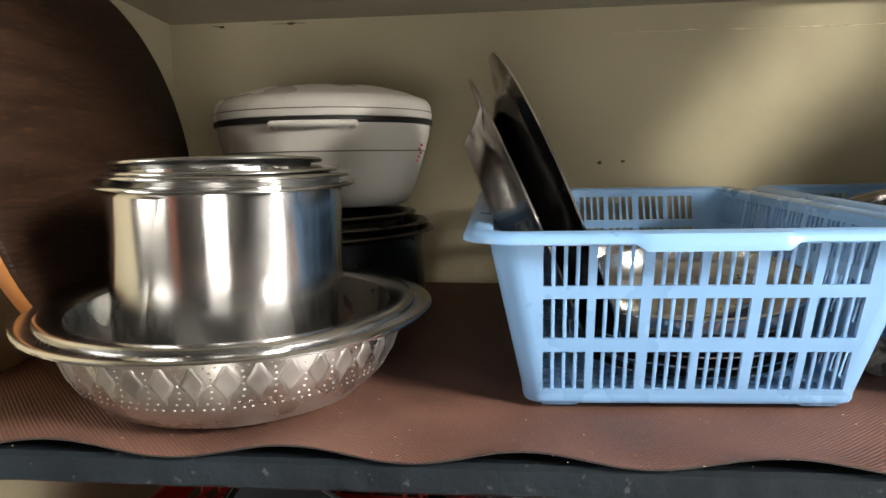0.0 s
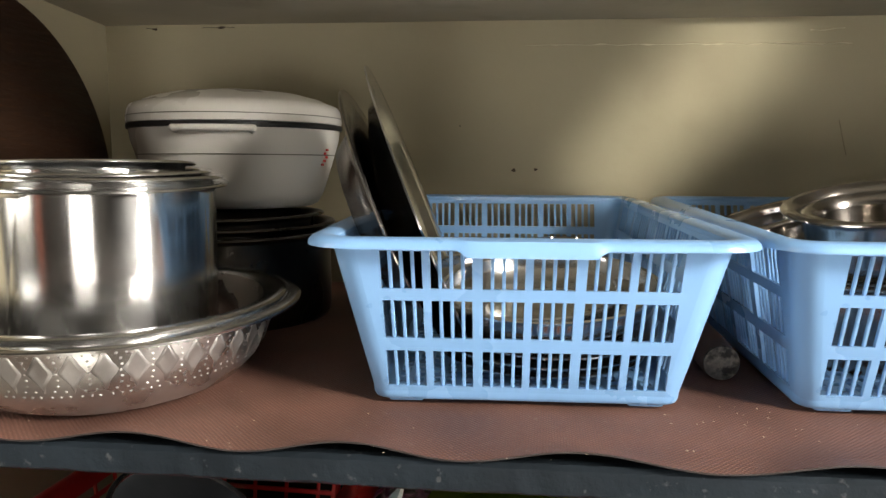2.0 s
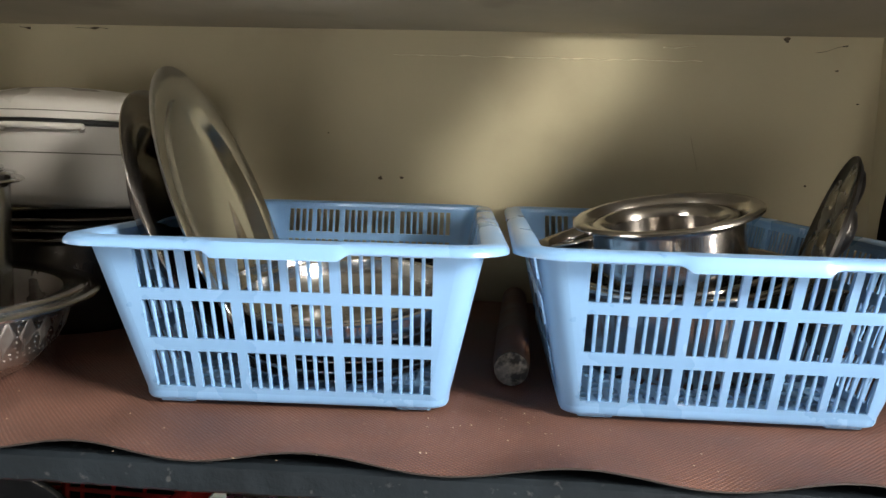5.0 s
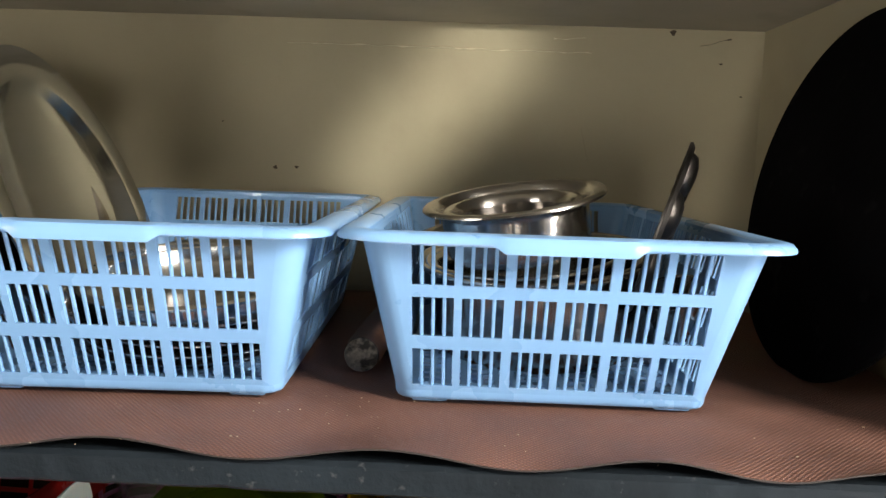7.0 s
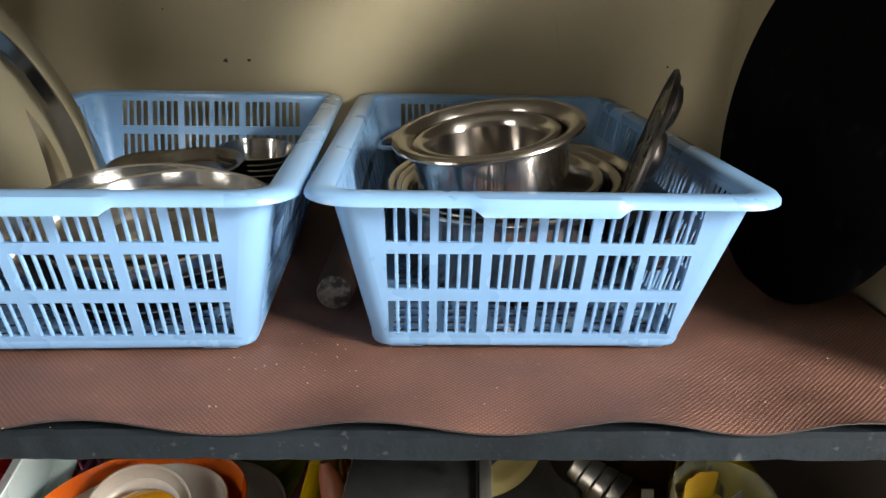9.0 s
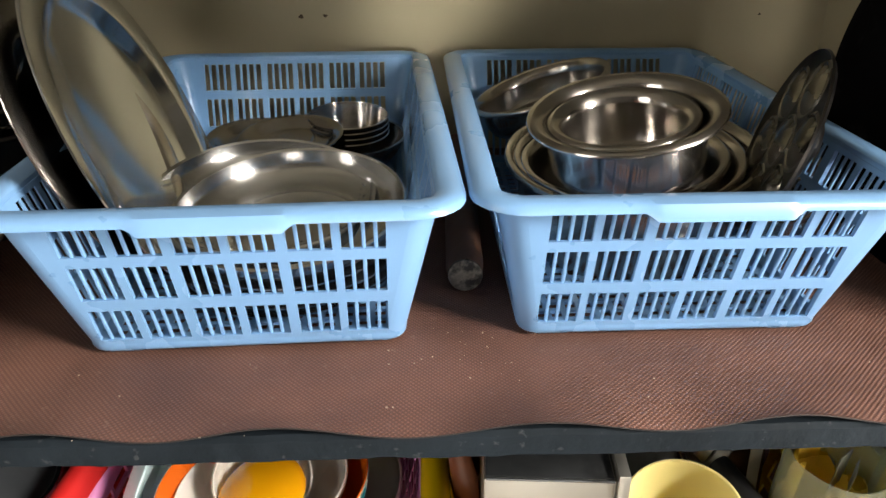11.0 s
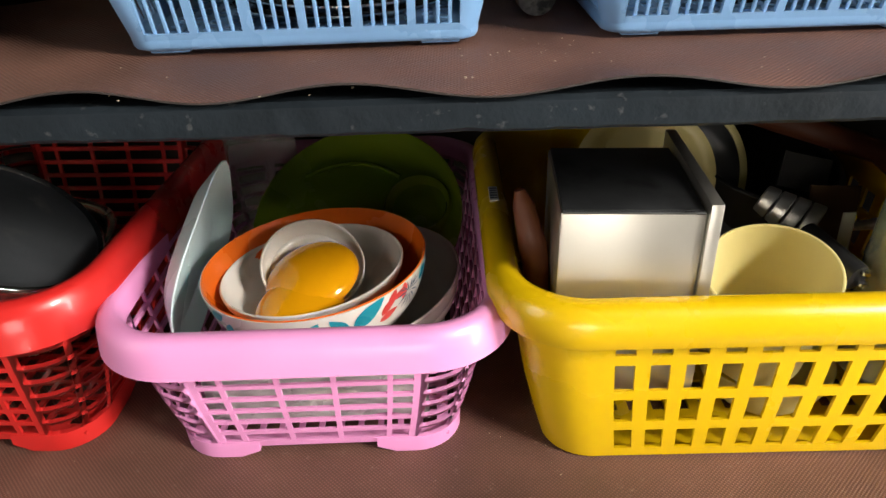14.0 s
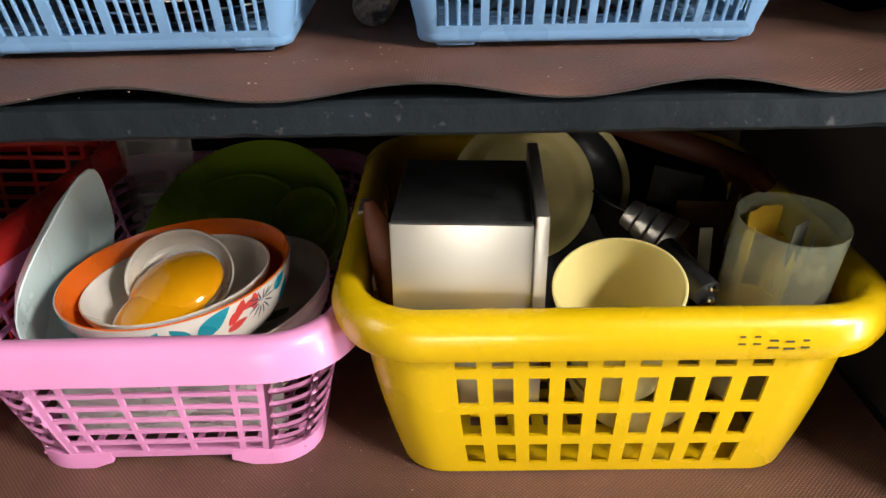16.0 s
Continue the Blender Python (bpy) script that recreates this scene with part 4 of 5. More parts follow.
# ---- basket with pots ----
pot("cooking_pot", 0.112, 0.095, 0.0140, STEEL_USED, stand((0.553, 0.905, 0.1150), (-0.073, -0.110, 0.988)), "wide steel pot lying at the bottom of the heap", "pot", "pots in the blue basket", 0.75)
pot("cooking_pot", 0.100, 0.080, 0.0120, STEEL_USED, stand((0.548, 0.900, 0.1130), (-0.070, -0.125, 0.988)), "dull steel pot nested in the wide pot", "pot", "pots in the blue basket", 0.75)
pot("cooking_pot", 0.086, 0.070, 0.0130, STEEL_USED, stand((0.540, 0.890, 0.1150), (-0.10, -0.10, 0.985)), "steel pot nested third in the heap", "pot", "pots in the blue basket", 0.75)
pot("cooking_pot", 0.0680, 0.056, 0.0170, STEEL_USED, stand((0.520, 0.828, 0.1740), (-0.160, -0.140, 0.978)), "small steel pot with a flared rim on top of the heap", "pot", "pots in the blue basket", 0.4)
pot("cooking_pot", 0.0510, 0.050, 0.0150, STEEL_USED, stand((0.5190, 0.831, 0.1680), (-0.150, -0.130, 0.980)), "shiny little pot nested in the top pot", "pot", "pots in the blue basket", 0.4)
pot("saucepan", 0.074, 0.042, 0.0115, STEEL_USED, stand((0.487, 1.080, 0.1390), (-0.322, -0.004, 0.947)), "shallow steel pan tilted behind the pots", "pan", "pots in the blue basket", 0.75)
lathed("cup", bowl_profile(0.030, 0.040, 0.7, 0.001, 0.002), STEEL_USED, stand((0.672, 0.825, 0.0900), (-0.3, -0.3, 0.9)), "small steel tumbler beside the moulded plate", "cup")


def mould_plate(m):
    t = holder("idli_plate", m, "round steel steaming plate with dimples, standing on edge", "plate")
    R = 0.080
    part("disc", lathe([(0, 0), (R - 0.004, 0), (R, 0.003), (R + 0.001, 0.001), (R - 0.003, -0.0025), (0, -0.0025)], 80), STEEL_BLACK, t)
    spots = [(0.0, 0.0)] + [(0.051 * math.cos(math.pi / 3 * k + 0.3), 0.051 * math.sin(math.pi / 3 * k + 0.3)) for k in range(6)]
    for x, y in spots:
        bm = lathe([(0.0255, 0.0002), (0.0240, 0.0012), (0.0225, 0.0010), (0.0205, -0.0004), (0.0205, 0.0006), (0.012, 0.0030), (0, 0.0038)], 28)
        ob = part("dimple", bm, STEEL_DIM, t)
        ob.location = (x, y, 0)
        ob = part("dimple_back", lathe([(0.0225, -0.0024), (0.0195, -0.0075), (0.011, -0.0112), (0, -0.0122)], 28), STEEL_BLACK, t)
        ob.location = (x, y, 0)
    return t


mould_plate(stand((0.651, 0.808, 0.1490), (-0.919, 0.262, 0.292)))

# ---- rod between the baskets ----
rod = holder("rolling_rod", stand((0.384, 0.819, 0.0205), (-0.030, -0.999, 0.0)), "dark wooden rod with a frayed pale end between baskets", "rod")
part("shaft", tube(bmesh.new(), [(0, 0, -0.40), (0, 0, -0.2), (0, 0, -0.02), (0, 0, -0.001)], [0.0175, 0.0185, 0.0180, 0.0165], 28), WOOD_ROD, rod)
part("end", lathe([(0.0165, -0.001), (0.0160, 0.0015), (0.010, 0.0030), (0, 0.0036)], 28), ROD_END, rod, "frayed pale end")

# ---- lower shelf, red basket ----
pan = holder("frying_pan", stand((-0.140, 0.830, -0.182), (0.561, 0.007, 0.828)), "black non-stick pan with a bright rim, tilted in the red basket", "pan")
part("pan_body", lathe([(0, -0.004), (0.080, -0.004), (0.090, -0.002), (0.0935, 0.0)], 80), NONSTICK, pan)
part("pan_rim", lathe([(0.0925, 0.0), (0.0940, 0.0022), (0.0960, 0.0032), (0.0980, 0.0030), (0.0995, 0.0018), (0.1000, 0.0), (0.0970, -0.008), (0.080, -0.034), (0.05, -0.040), (0, -0.040)], 80), STEEL, pan, "bright worn metal rim")
pot("cooking_pot", 0.100, 0.110, 0.012, STEEL_DULL, stand((-0.215, 0.960, -0.270), (0.0, -0.05, 1)), "dull steel pot under the black pan", "pot")


# ---- lower shelf, pink basket ----
def printed_bowl(m):
    """White bowl with an orange inside, teal leaves and coral flowers printed round the outside."""
    t = holder("bowl", m, "white melamine bowl, orange inside, teal and coral flowers", "bowl", "bowls in the pink basket")
    R, h = 0.117, 0.075
    prof = [(R * s, -h * z) for s, z in ((1.0, 0.0), (0.985, 0.14), (0.955, 0.32), (0.90, 0.52), (0.81, 0.72), (0.68, 0.88), (0.50, 0.98), (0.42, 1.0))]
    part("shell", lathe([(R - 0.0012, 0.0)] + prof + [(0, -h)], 96), MELAMINE, t)
    part("lining", lathe([(R - 0.0008, 0.0002), (R - 0.002, 0.0012)] + [(x - 0.003, z + 0.002) for x, z in prof[1:]] + [(0, -h + 0.003)], 96), ORANGE, t, "glossy orange inside")

    def on(ang, f):
        k = max(0, min(5.999, f * 6))
        i = int(k)
        (x0, z0), (x1, z1) = prof[i], prof[i + 1]
        x, z = x0 + (x1 - x0) * (k - i) + 0.0006, z0 + (z1 - z0) * (k - i)
        return Vector((x * math.cos(ang), x * math.sin(ang), z))

    def leaf(name, ang, f0, length, width, turn, mat):
        """A pointed leaf; length and width in metres on the wall."""
        bm = bmesh.new()
        n = 10
        prev = None
        for k in range(n + 1):
            s = k / n
            f = max(0.12, f0 - 0.13)
            w = width * math.sin(math.pi * s) ** 0.8 * (1.15 - 0.5 * s) / 2
            a, b = length * (s - 0.5), w
            pts = []
            for side in (-1, 1):
                p, q = a * math.cos(turn) - side * b * math.sin(turn), a * math.sin(turn) + side * b * math.cos(turn)
                pts.append(bm.verts.new(on(ang + p / R, f - q / h / 1.1)))
            if prev:
                bm.faces.new((prev[0], pts[0], pts[1], prev[1]))
            prev = pts
        bmesh.ops.remove_doubles(bm, verts=bm.verts[:], dist=0.0001)
        return part(name, bm, mat, t, "", 0)

    for c in (radians(-45), radians(75), radians(195)):
        leaf("printed_leaf", c - 0.36, 0.30, 0.046, 0.021, 0.7, TEAL)
        leaf("printed_leaf", c - 0.62, 0.36, 0.030, 0.015, 2.2, TEAL)
        leaf("printed_leaf", c - 0.85, 0.36, 0.030, 0.015, 1.0, TEAL)
        leaf("printed_leaf", c + 0.36, 0.20, 0.026, 0.016, 0.5, TEAL)
        leaf("printed_leaf", c + 0.46, 0.46, 0.028, 0.016, 1.1, TEAL)
        for k, (da, df, turn) in enumerate(((-0.12, 0.20, 1.2), (-0.02, 0.14, 0.4), (-0.17, 0.34, 0.8), (-0.16, 0.48, 0.3), (0.02, 0.12, 1.5))):
            leaf("printed_petal", c + da, df, 0.024, 0.0105, turn, CORAL)
        for k in range(14):
            a = 2 * math.pi * k / 14
            leaf("printed_ray", c + 0.10 + 0.012 * math.cos(a) / R, 0.32 - 0.012 * math.sin(a) / h, 0.016, 0.0022, a, NAVY)
    return t


printed_bowl(stand((0.165, 0.837, -0.237), (-0.077, 0.008, 0.997), -15))
lathed("bowl", bowl_profile(0.098, 0.055, 0.45, 0.003, 0), MELAMINE, stand((0.159, 0.849, -0.2540), (-0.113, 0.025, 0.993)), "plain white melamine bowl inside the printed bowl", "bowl", "bowls in the pink basket")
lathed("bowl", bowl_profile(0.056, 0.034, 0.5, 0.003, 0), MELAMINE, stand((0.158, 0.860, -0.258), (0.178, -0.535, 0.826)), "small white bowl tipped towards the front", "bowl", "bowls in the pink basket")
DOME = [(0, 0.0), (0.047, 0.0), (0.0515, 0.0), (0.0525, 0.0015), (0.0515, 0.0060), (0.0480, 0.0115), (0.0405, 0.0165), (0.0290, 0.0200), (0.0155, 0.0218), (0, 0.0224)]
lathed("bowl", DOME, EGG_YELLOW, stand((0.1600, 0.8390, -0.2655), (-0.24, -0.22, 0.945)), "small egg-yellow bowl upside down in a white bowl", "bowl", "bowls in the pink basket")
lathed("bowl", [(r * 0.90, z) for r, z in DOME], EGG_YELLOW, stand((0.1510, 0.8020, -0.2800), (-0.14, -0.26, 0.955)), "small egg-yellow bowl upside down over its twin", "bowl", "bowls in the pink basket")
lathed("bowl", bowl_profile(0.121, 0.068, 0.45, 0.003, 0), MELAMINE, stand((0.197, 0.863, -0.283), (-0.170, -0.035, 0.985)), "wide white melamine bowl under the printed one", "bowl", "bowls in the pink basket")
lathed("bowl", bowl_profile(0.120, 0.060, 0.45, 0.003, 0), MELAMINE, stand((0.196, 0.868, -0.300), (-0.165, -0.040, 0.985)), "wide white bowl nested under its twin", "bowl", "bowls in the pink basket")
for k in range(5):
    lathed("plate", plate_profile(0.112 + 0.003 * k, 0.012, 0.68, 0.002, 0.002), MELAMINE, stand((0.175, 0.870, -0.366 + 0.008 * k), (0.0, -0.02 * k, 1)), "white melamine plate at the bottom of the basket", "plate", "plates in the pink basket")


def divided_plate(m):
    t = holder("divided_plate", m, "olive-green plastic plate with a round dip pocket, leaning back", "plate")
    R = 0.136
    part("dish", lathe([(0, -0.014), (0.100, -0.014), (0.122, -0.008), (0.132, 0), (R, 0.0008), (R, -0.0012), (0.131, -0.0025), (0.120, -0.011), (0.100, -0.0165), (0, -0.0165)], 96), GREEN, t)
    c = Vector((0.074, 0.030, -0.0135))
    ob = part("pocket_wall", lathe([(0.034, 0.0), (0.0385, 0.010), (0.0405, 0.0125), (0.0425, 0.010), (0.046, 0.0)], 48), GREEN, t)
    ob.location = c
    ob = part("pocket_floor", lathe([(0, 0.0018), (0.017, 0.0018), (0.0195, 0.0004), (0.034, 0.0004)], 40), GREEN, t)
    ob.location = c
    bm = bmesh.new()
    pts = [(-0.090 + 0.13 * k / 16, 0.052 + 0.034 * math.sin(math.pi * (0.08 + 0.72 * k / 16)), -0.0125 + 0.003 * math.sin(math.pi * k / 16)) for k in range(17)]
    tube(bm, pts, 0.0030, 8)
    part("divider", bm, GREEN, t)
    return t


divided_plate(stand((0.190, 1.001, -0.275), (-0.155, -0.562, 0.813)))


def square_tray(m):
    """A square plate with clipped corners, a flat floor and a raised sloping border."""
    t = holder("square_tray", m, "pale square melamine tray standing on edge in the basket", "tray")

    def ring(bm, size, z):
        out = []
        for k in range(40):
            a = 2 * math.pi * k / 40
            c, d = math.cos(a), math.sin(a)
            e = (abs(c) ** 3.6 + abs(d) ** 3.6) ** (-1 / 3.6)
            out.append(bm.verts.new((size * e * c * 0.88, size * e * d, z)))
        return out

    def skin(profile, ends):
        bm = bmesh.new()
        rings = [ring(bm, size, z) for size, z in profile]
        for a, b in zip(rings, rings[1:]):
            for i in range(40):
                j = (i + 1) % 40
                bm.faces.new((a[i], a[j], b[j], b[i]))
        if ends:
            bm.faces.new(rings[0])
            bm.faces.new(rings[-1][::-1])
        return bm

    part("floor", skin([(0.060, 0.0), (0.068, 0.0), (0.069, -0.0015), (0.068, -0.003), (0.060, -0.003)], True), MELAMINE_BLUE, t, "", 25)
    part("border", skin([(0.068, 0.0), (0.080, 0.003), (0.096, 0.014), (0.099, 0.0150), (0.100, 0.0140), (0.098, 0.0120), (0.072, -0.003), (0.068, -0.003)], False), MELAMINE_BLUE, t, "", 25)
    return t


square_tray(stand((0.029, 0.862, -0.247), (0.967, -0.026, -0.255), 119.6))


def film_bag(name, m, w, h, mat, label, category):
    bm = bmesh.new()
    n = 22
    rows = []
    for i in range(n + 1):
        rows.append([])
        for j in range(n + 1):
            x, z = -w / 2 + w * i / n, h * j / n
            y = 0.010 * noise.noise((x * 22, z * 18, 4)) + 0.004 * noise.noise((x * 70, z * 60, 2))
            rows[-1].append(bm.verts.new((x, y, z)))
    for a, b in zip(rows, rows[1:]):
        for j in range(n):
            bm.faces.new((a[j], b[j], b[j + 1], a[j + 1]))
    bmesh.ops.solidify(bm, geom=bm.faces[:], thickness=0.0012)
    return placed(finish(name, bm, mat, smooth=60), m, label, category)


film_bag("plastic_bag", pose(0.052, 1.112, -0.385, -2, 0, 4), 0.100, 0.265, FILM, "crumpled clouded plastic bag standing behind the bowls", "bag")

film_bag("plastic_bag", pose(0.168, 0.752, -0.380, 3, 0, 0), 0.225, 0.100, MILKY_FILM, "crumpled milky plastic bag pressed against the pink slats", "bag")

# ---- lower shelf, yellow basket ----
def tin_box(m):
    t = holder("tin_box", m, "old tin box with a sooty top and a flanged side lid", "tin box")
    w, d, h = 0.119, 0.141, 0.190
    bm = box(bmesh.new(), (0, 0, -h), (w, d, -0.0015), None, 0.0025)
    part("body", bm, TIN, t)
    part("top", box(bmesh.new(), (0.002, 0.002, -0.0014), (w - 0.002, d - 0.002, 0.0006), None, 0.0006), TIN_TOP, t, "sooty dark top")
    part("lid", box(bmesh.new(), (w + 0.0005, -0.004, -h), (w + 0.0115, d + 0.030, 0.008), None, 0.002), TIN, t, "pale metal flange")
    part("seam", tube(bmesh.new(), [(0.002, -0.0005, -0.001), (w - 0.002, -0.0005, -0.001)], 0.0014, 8), TIN_TOP, t)
    return t


tin_box(pose(0.3960, 0.7170, -0.1310, 0, 0, -4.0))
tumbler = holder("tumbler", stand((0.599, 0.747, -0.2130), (-0.157, -0.288, 0.945)), "cream plastic tumbler tilted towards the front", "tumbler")
part("body", lathe([(0, -0.125), (0.040, -0.125), (0.044, -0.12), (0.0568, -0.003), (0.0586, -0.003), (0.0465, -0.122), (0.042, -0.128), (0, -0.128)], 80), CREAM, tumbler)
part("rim", lathe([(0.0568, -0.0032), (0.0566, -0.0008), (0.0575, 0.0008), (0.0590, 0.0010), (0.0602, 0.0), (0.0602, -0.0022), (0.0588, -0.0036)], 80), CREAM, tumbler)

def curled_sheet(bm, r0, r1, a0, a1, low, high, ragged, seed, thick=0.0006):
    """A strip of thin sheet curled round z: radius r0 to r1 over the angles, its top edge uneven."""
    n, rows = 40, []
    for k in range(n + 1):
        a = radians(a0 + (a1 - a0) * k / n)
        r = r0 + (r1 - r0) * k / n
        top = high + ragged * noise.noise((k * 0.16, seed, 0))
        rows.append([])
        for z, grow in ((low, 0.92), ((low + top) / 2, 0.96), (top, 1.0)):
            q = r * grow + 0.0012 * noise.noise((k * 0.25, z * 30, seed))
            rows[-1] += [bm.verts.new((p * math.cos(a), p * math.sin(a), z)) for p in (q, q - thick)]
    for p, q in zip(rows, rows[1:]):
        for i, j in ((0, 2), (2, 4), (4, 5), (5, 3), (3, 1), (1, 0)):
            bm.faces.new((p[i], q[i], q[j], p[j]))
    bm.faces.new([rows[0][i] for i in (0, 2, 4, 5, 3, 1)])
    bm.faces.new([rows[-1][i] for i in (1, 3, 5, 4, 2, 0)])
    return bm


jar = holder("plastic_roll", stand((0.752, 0.762, -0.156), (0.024, -0.094, 0.995)), "rolled clear yellowed plastic sheet standing like a jar", "plastic roll")
part("roll", curled_sheet(bmesh.new(), 0.0480, 0.0486, -20, 352, -0.19, 0.0, 0.002, 1), JAR_FILM, jar)
part("lining", curled_sheet(bmesh.new(), 0.0445, 0.0452, -175, 150, -0.19, -0.060, 0.050, 3), YELLOW_FILM, jar, "yellowed inner sheet with a ragged edge")
part("fold", curled_sheet(bmesh.new(), 0.0440, 0.0330, 60, 170, -0.15, -0.012, 0.012, 7), YELLOW_FILM, jar, "yellow-brown fold of sheet")
part("fold", curled_sheet(bmesh.new(), 0.0430, 0.0400, -150, -118, -0.15, -0.020, 0.020, 9), YELLOW_FILM, jar, "yellow-brown fold of sheet")
part("paper", prism(bmesh.new(), [(0.010, 0.004), (0.032, 0.012), (0.0316, 0.0130), (0.0096, 0.0050)], -0.060, -0.014), GREY_PLASTIC, jar, "torn pale paper, greyed for shade", 0)
part("paper", prism(bmesh.new(), [(0.020, -0.010), (0.036, 0.004), (0.0353, 0.0047), (0.0193, -0.0093)], -0.055, -0.022), GREY_PLASTIC, jar, "torn pale paper, greyed for shade", 0)


def standing_dish(c, n, r, mat, label):
    return lathed("dish", plate_profile(r, 0.012, 0.75, 0.0015, 0.002), mat, stand(c, n), label, "dish", "dishes behind the tin box", 72)


standing_dish((0.532, 0.945, -0.205), (-0.05, -0.93, 0.36), 0.082, CREAM, "cream plastic dish standing on edge behind the box")
coated = holder("dish", stand((0.574, 0.968, -0.212), (0.10, -0.93, 0.36)), "dark coated dish with a thick cream rim, on edge", "dish", "dishes behind the tin box")
part("dish_body", lathe([(0, -0.016), (0.060, -0.016), (0.076, -0.008), (0.082, 0.0), (0.082, -0.006), (0.062, -0.019), (0, -0.019)], 72), NONSTICK, coated)
part("rim", lathe([(0.0818, -0.003), (0.0825, 0.0015), (0.086, 0.0030), (0.0905, 0.0018), (0.092, -0.002), (0.0895, -0.005), (0.0825, -0.005)], 72), CREAM, coated, "cream plastic rim")
standing_dish((0.584, 0.905, -0.290), (0.05, -0.80, 0.60), 0.075, NONSTICK, "dark dish leaning in front of the cream ones")


def spoon(m, label, mat, bowl_r, length, handle_mat=None):
    t = holder("ladle", m, label, "ladle", "ladles in the yellow basket")
    part("scoop", lathe([(0, -bowl_r * 0.45), (bowl_r * 0.6, -bowl_r * 0.33), (bowl_r, 0), (bowl_r - 0.001, 0.001), (bowl_r * 0.58, -bowl_r * 0.31), (0, -bowl_r * 0.42)], 36), mat, t)
    bm = bmesh.new()
    tube(bm, [(bowl_r * 0.95, 0, 0), (bowl_r + length * 0.4, 0, length * 0.10), (bowl_r + length, 0, length * 0.05)], [0.005, 0.0045, 0.008], 12)
    part("handle", bm, handle_mat or mat, t)
    return t


spoon(stand((0.690, 0.905, -0.270), (-0.2, -0.5, 0.8), 20), "steel serving spoon half buried in tools", STEEL_DULL, 0.034, 0.08)
neck = bmesh.new()
NECK_A, NECK_B = Vector((0.632, 0.864, -0.195)), Vector((0.677, 0.832, -0.217))
for k in range(4):
    a, b = NECK_A.lerp(NECK_B, k / 4), NECK_A.lerp(NECK_B, (k + 0.92) / 4)
    tube(neck, [a, a.lerp(b, 0.08), a.lerp(b, 0.92), b], [0.0125 + 0.0028 * k, 0.0145 + 0.0028 * k, 0.0168 + 0.0028 * k, 0.0150 + 0.0028 * k], 28)
placed(finish("steel_funnel", neck, STEEL_EMBOSS), Matrix.Identity(4), "ribbed steel nozzle lying among the tools", "nozzle")
bm = bmesh.new()
tube(bm, [(0.660, 0.815, -0.212), (0.672, 0.780, -0.221), (0.683, 0.752, -0.227)], [0.012, 0.0145, 0.0135], 18)
tool = placed(finish("kitchen_tool", bm, BLACK_PLASTIC), Matrix.Identity(4), "black plastic tool handle with steel pins at its end", "tool")
for dz in (-0.006, 0.006):
    ob = part("pin", lathe([(0, 0.004), (0.0045, 0.003), (0.005, 0), (0, 0)], 14), STEEL_SHINY, tool)
    ob.location = (0.687, 0.748, -0.2265 + dz)
bm = bmesh.new()
tube(bm, [(0.585, 0.985, -0.118), (0.675, 0.945, -0.140), (0.780, 0.920, -0.172), (0.800, 0.915, -0.192)], [0.014, 0.015, 0.013, 0.010], 18)
placed(finish("rolling_pin", bm, HANDLE_WOOD), Matrix.Identity(4), "brown wooden rolling pin lying across the basket", "rolling pin")
bm = tube(bmesh.new(), [(0.400, 0.772, -0.385), (0.392, 0.780, -0.250), (0.384, 0.790, -0.200), (0.376, 0.800, -0.165), (0.372, 0.802, -0.150)], [0.011, 0.0125, 0.0135, 0.0105, 0.005], 16)
placed(finish("wooden_spatula", bm, ORANGE_WOOD), Matrix.Identity(4), "orange-brown wooden spatula handle upright beside the tin", "spatula")
# white strip coloured grey to stand for the shade round it
bm = box(bmesh.new(), (-0.006, -0.001, -0.06), (0.006, 0.001, 0.03), None, 0.0005)
placed(finish("plastic_strip", bm, GREY_PLASTIC), pose(0.700, 0.815, -0.218, 10, -6, -10), "narrow white plastic strip, greyed for shade, beside the roll", "strip")
bm = prism(bmesh.new(), [(-0.030, -0.001), (0.030, -0.001), (0.030, 0.001), (-0.030, 0.001)], -0.09, 0.02)
placed(finish("tan_card", bm, CARD), pose(0.712, 0.868, -0.208, -12, 6, 8), "tan card sleeve, darkened for shade, among the tools", "card")
# black pot added to fill the dark area behind the tools
pot("pot", 0.084, 0.16, 0.006, BLACK_PLASTIC, stand((0.690, 0.985, -0.200), (0.1, -0.25, 0.96)), "black pot shape filling the dark back of the tool basket", "pot")
bm = prism(bmesh.new(), [(-0.030, -0.0008), (0.030, -0.0012), (0.030, 0.0008), (-0.030, 0.0008)], -0.030, 0.008)
placed(finish("grey_card", bm, GREY_CARD), pose(0.695, 0.905, -0.176, -20, 16, 6), "small grey card, darkened for shade, under the rolling pin", "card")
lathed("bowl", bowl_profile(0.075, 0.06, 0.6, 0.002), MELAMINE, stand((0.480, 0.900, -0.330), (0, 0, 1)), "white bowl under the tools", "bowl")
lathed("bowl", bowl_profile(0.070, 0.05, 0.6, 0.002), CREAM, stand((0.640, 0.800, -0.350), (0, 0, 1)), "cream bowl at the bottom of the tool basket", "bowl")

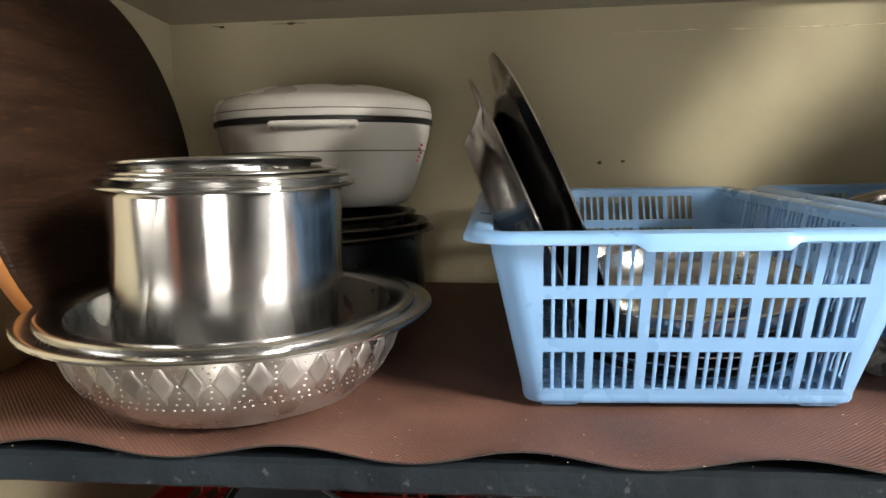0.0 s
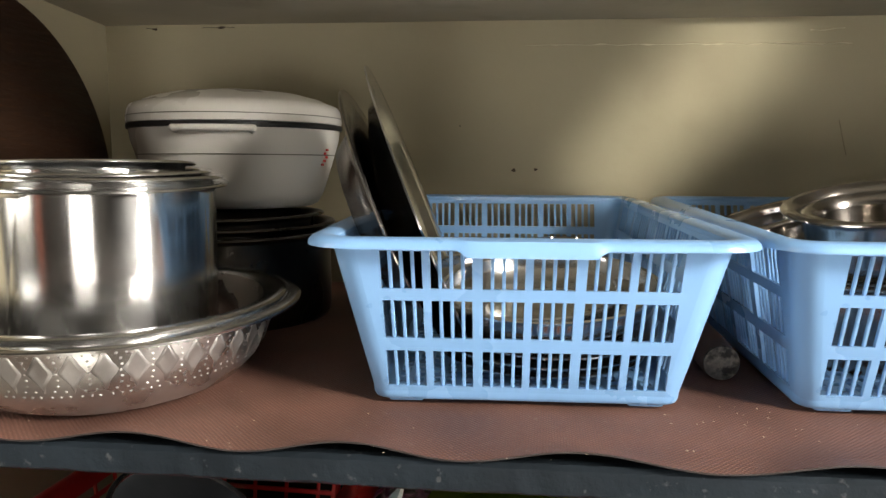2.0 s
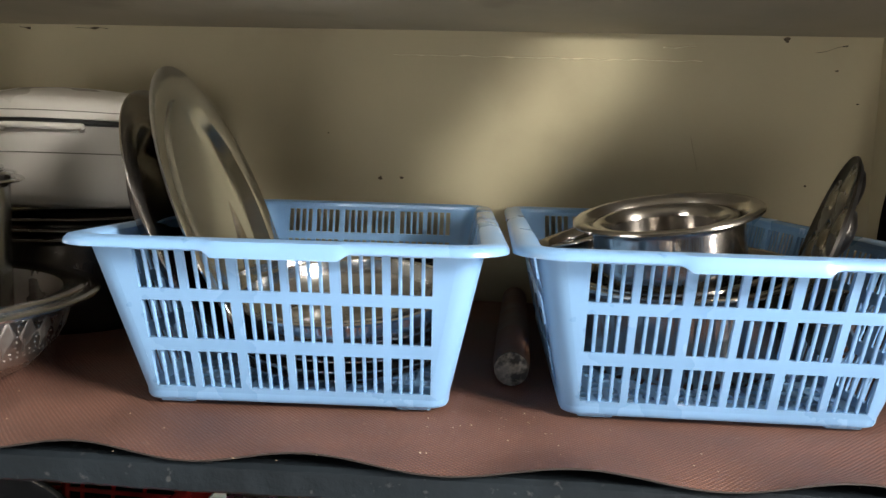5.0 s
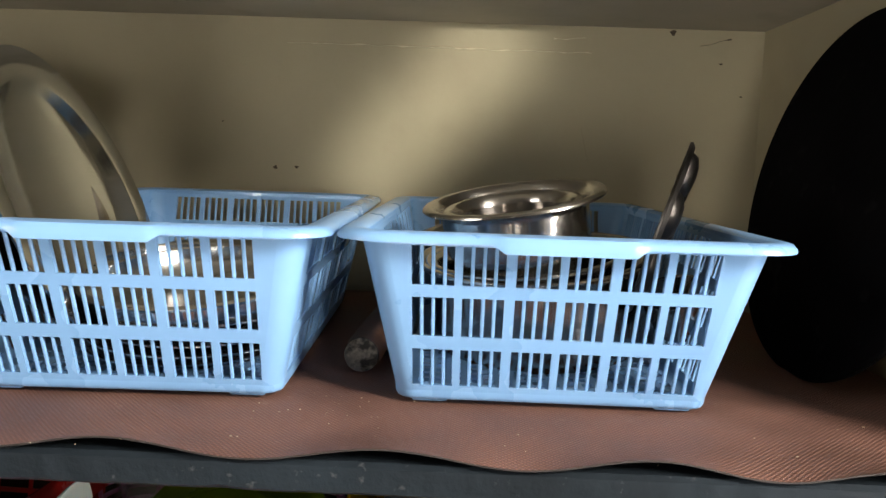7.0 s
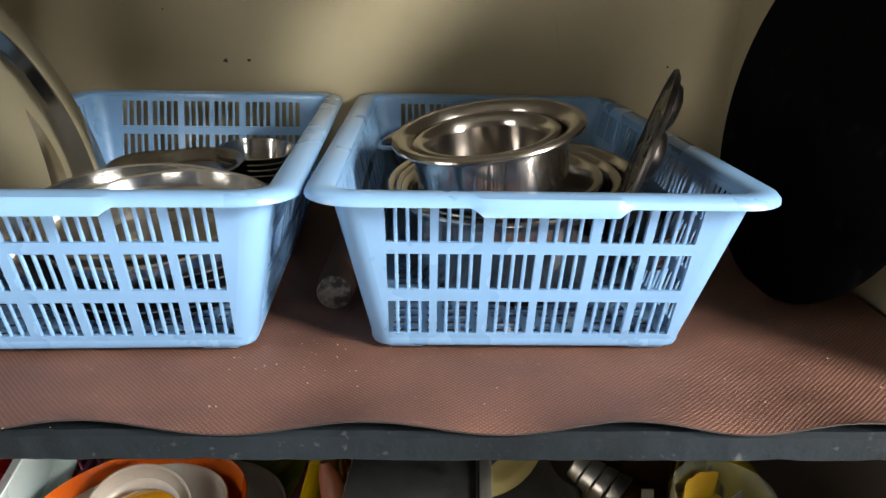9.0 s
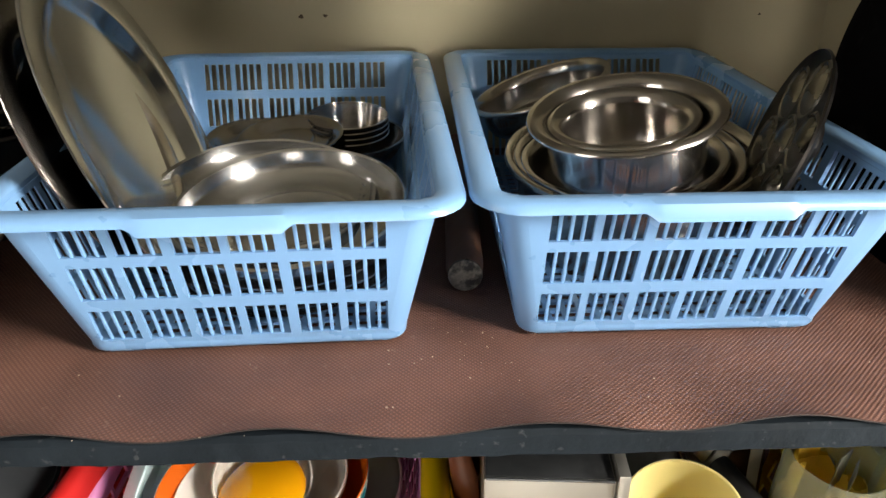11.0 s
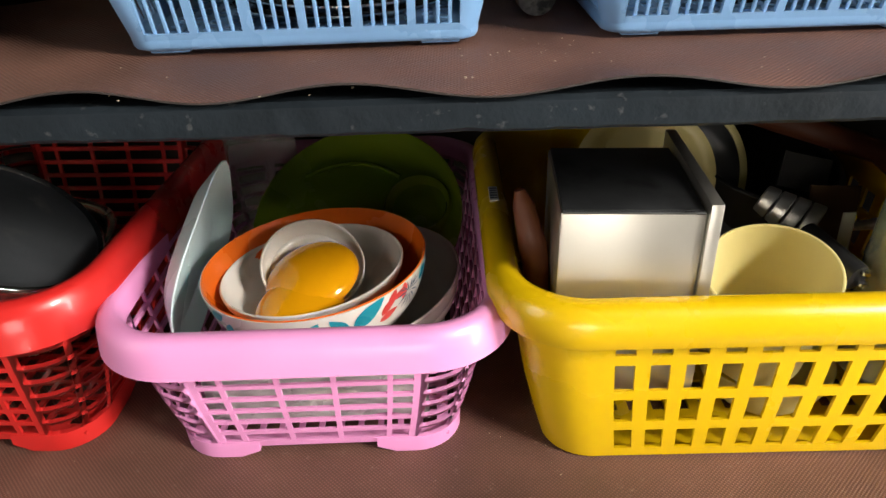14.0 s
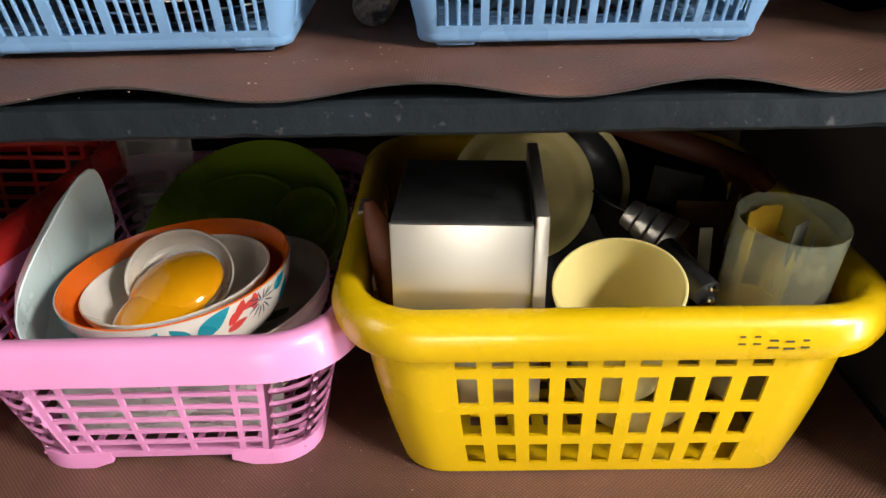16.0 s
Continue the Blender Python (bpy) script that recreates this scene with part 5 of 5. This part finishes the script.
# ---- crumbs, holes and cracks ----
rnd = random.Random(5)
bm = bmesh.new()
for k in range(190):
    low = k % 4 == 0
    x, y = rnd.uniform(-0.38, 0.80), 0.622 + 0.5 * rnd.random() ** 2.0
    if k % 3 == 0:
        x, y = rnd.gauss(0.385, 0.03), rnd.uniform(0.68, 0.86)
    elif k % 7 == 0:
        x, y = rnd.uniform(0.74, 0.84), rnd.uniform(0.66, 0.86)
    s = rnd.uniform(0.0003, 0.0008) * (1.5 if rnd.random() < 0.1 else 1)
    z = -0.4035 if low else 0.0012
    r = bmesh.ops.create_icosphere(bm, subdivisions=1, radius=s, matrix=pose(x, y, z + s * 0.4, 0, 0, rnd.uniform(0, 360)) @ Matrix.Diagonal((rnd.uniform(0.7, 1.8), 1, 0.6, 1)))
tagged(finish("crumbs", bm, CRUMB), "pale crumbs scattered over the shelf mats", "crumbs", kind="stuff")

# wall marks: a plaster crack, two plug holes, soot flecks under the ceiling
wall_n = Vector((along.y, -along.x, 0))


def on_wall(x, z, out=0.0006):
    return Vector((x, BL.y + (x - BL.x) * along.y / along.x, z)) + wall_n * out


def wall_strip(name, x0, x1, z, dz, wide, mat, label, seed):
    bm = bmesh.new()
    n = 90
    prev = None
    for k in range(n + 1):
        x = x0 + (x1 - x0) * k / n
        zz = z + dz * k / n + 0.0022 * noise.noise((x * 40, seed, 0))
        w = wide * (0.25 + max(0, noise.noise((x * 60, seed, 5))) * 1.6)
        row = [bm.verts.new(on_wall(x, zz - w)), bm.verts.new(on_wall(x, zz, 0.0016)), bm.verts.new(on_wall(x, zz + w * 0.4))]
        if prev:
            bm.faces.new((prev[0], row[0], row[1], prev[1]))
            bm.faces.new((prev[1], row[1], row[2], prev[2]))
        prev = row
    return tagged(finish(name, bm, mat, smooth=0), label, "wall mark", kind="structure")


PALE_EDGE = material("raised_paint_edge", (0.62, 0.56, 0.38), 0.7, bump=0.2)
SOOT = material("soot_mark", (0.055, 0.042, 0.028), 0.9, vary=0.6, scale=60, bump=0.2)
wall_strip("trim_crack", 0.20, 0.65, 0.3815, -0.009, 0.0019, PALE_EDGE, "raised ragged paint line across the wall", 2)
wall_strip("trim_soot_seam", -0.325, -0.268, 0.4225, -0.001, 0.0024, SOOT, "black soot mark under the ceiling", 6)
wall_strip("trim_soot_corner", -0.425, -0.405, 0.4245, -0.001, 0.0030, SOOT, "black soot mark in the corner under the ceiling", 9)
wall_strip("trim_crack_corner", 0.800, 0.842, 0.385, 0.010, 0.0016, SOOT, "fine dark crack near the corner", 12)
wall_strip("trim_scuff", 0.640, 0.652, 0.268, -0.050, 0.0012, SOOT, "faint dark scuff on the painted wall", 15)
wall_strip("trim_flake", 0.595, 0.640, 0.392, 0.002, 0.0022, PALE_EDGE, "flaked paint edge on the wall", 18)
for x, z, r, sq in ((0.184, 0.1945, 0.0032, 0.9), (0.217, 0.1955, 0.0030, 0.7), (0.762, 0.4025, 0.0040, 1.0), (0.10, 0.262, 0.0012, 1.0), (0.83, 0.36, 0.0025, 0.5), (0.86, 0.315, 0.0020, 0.5), (0.80, 0.20, 0.0016, 1.0)):
    bm = bmesh.new()
    vs = [bm.verts.new(on_wall(x + r * math.cos(a) * (1 + 0.4 * math.sin(3 * a + x * 90)), z + r * sq * math.sin(a), 0.0008)) for a in [2 * math.pi * k / 14 for k in range(14)]]
    bm.faces.new(vs)
    tagged(finish("trim_plug_hole", bm, SOOT, smooth=0), "small dark hole in the painted wall", "wall mark", kind="structure")
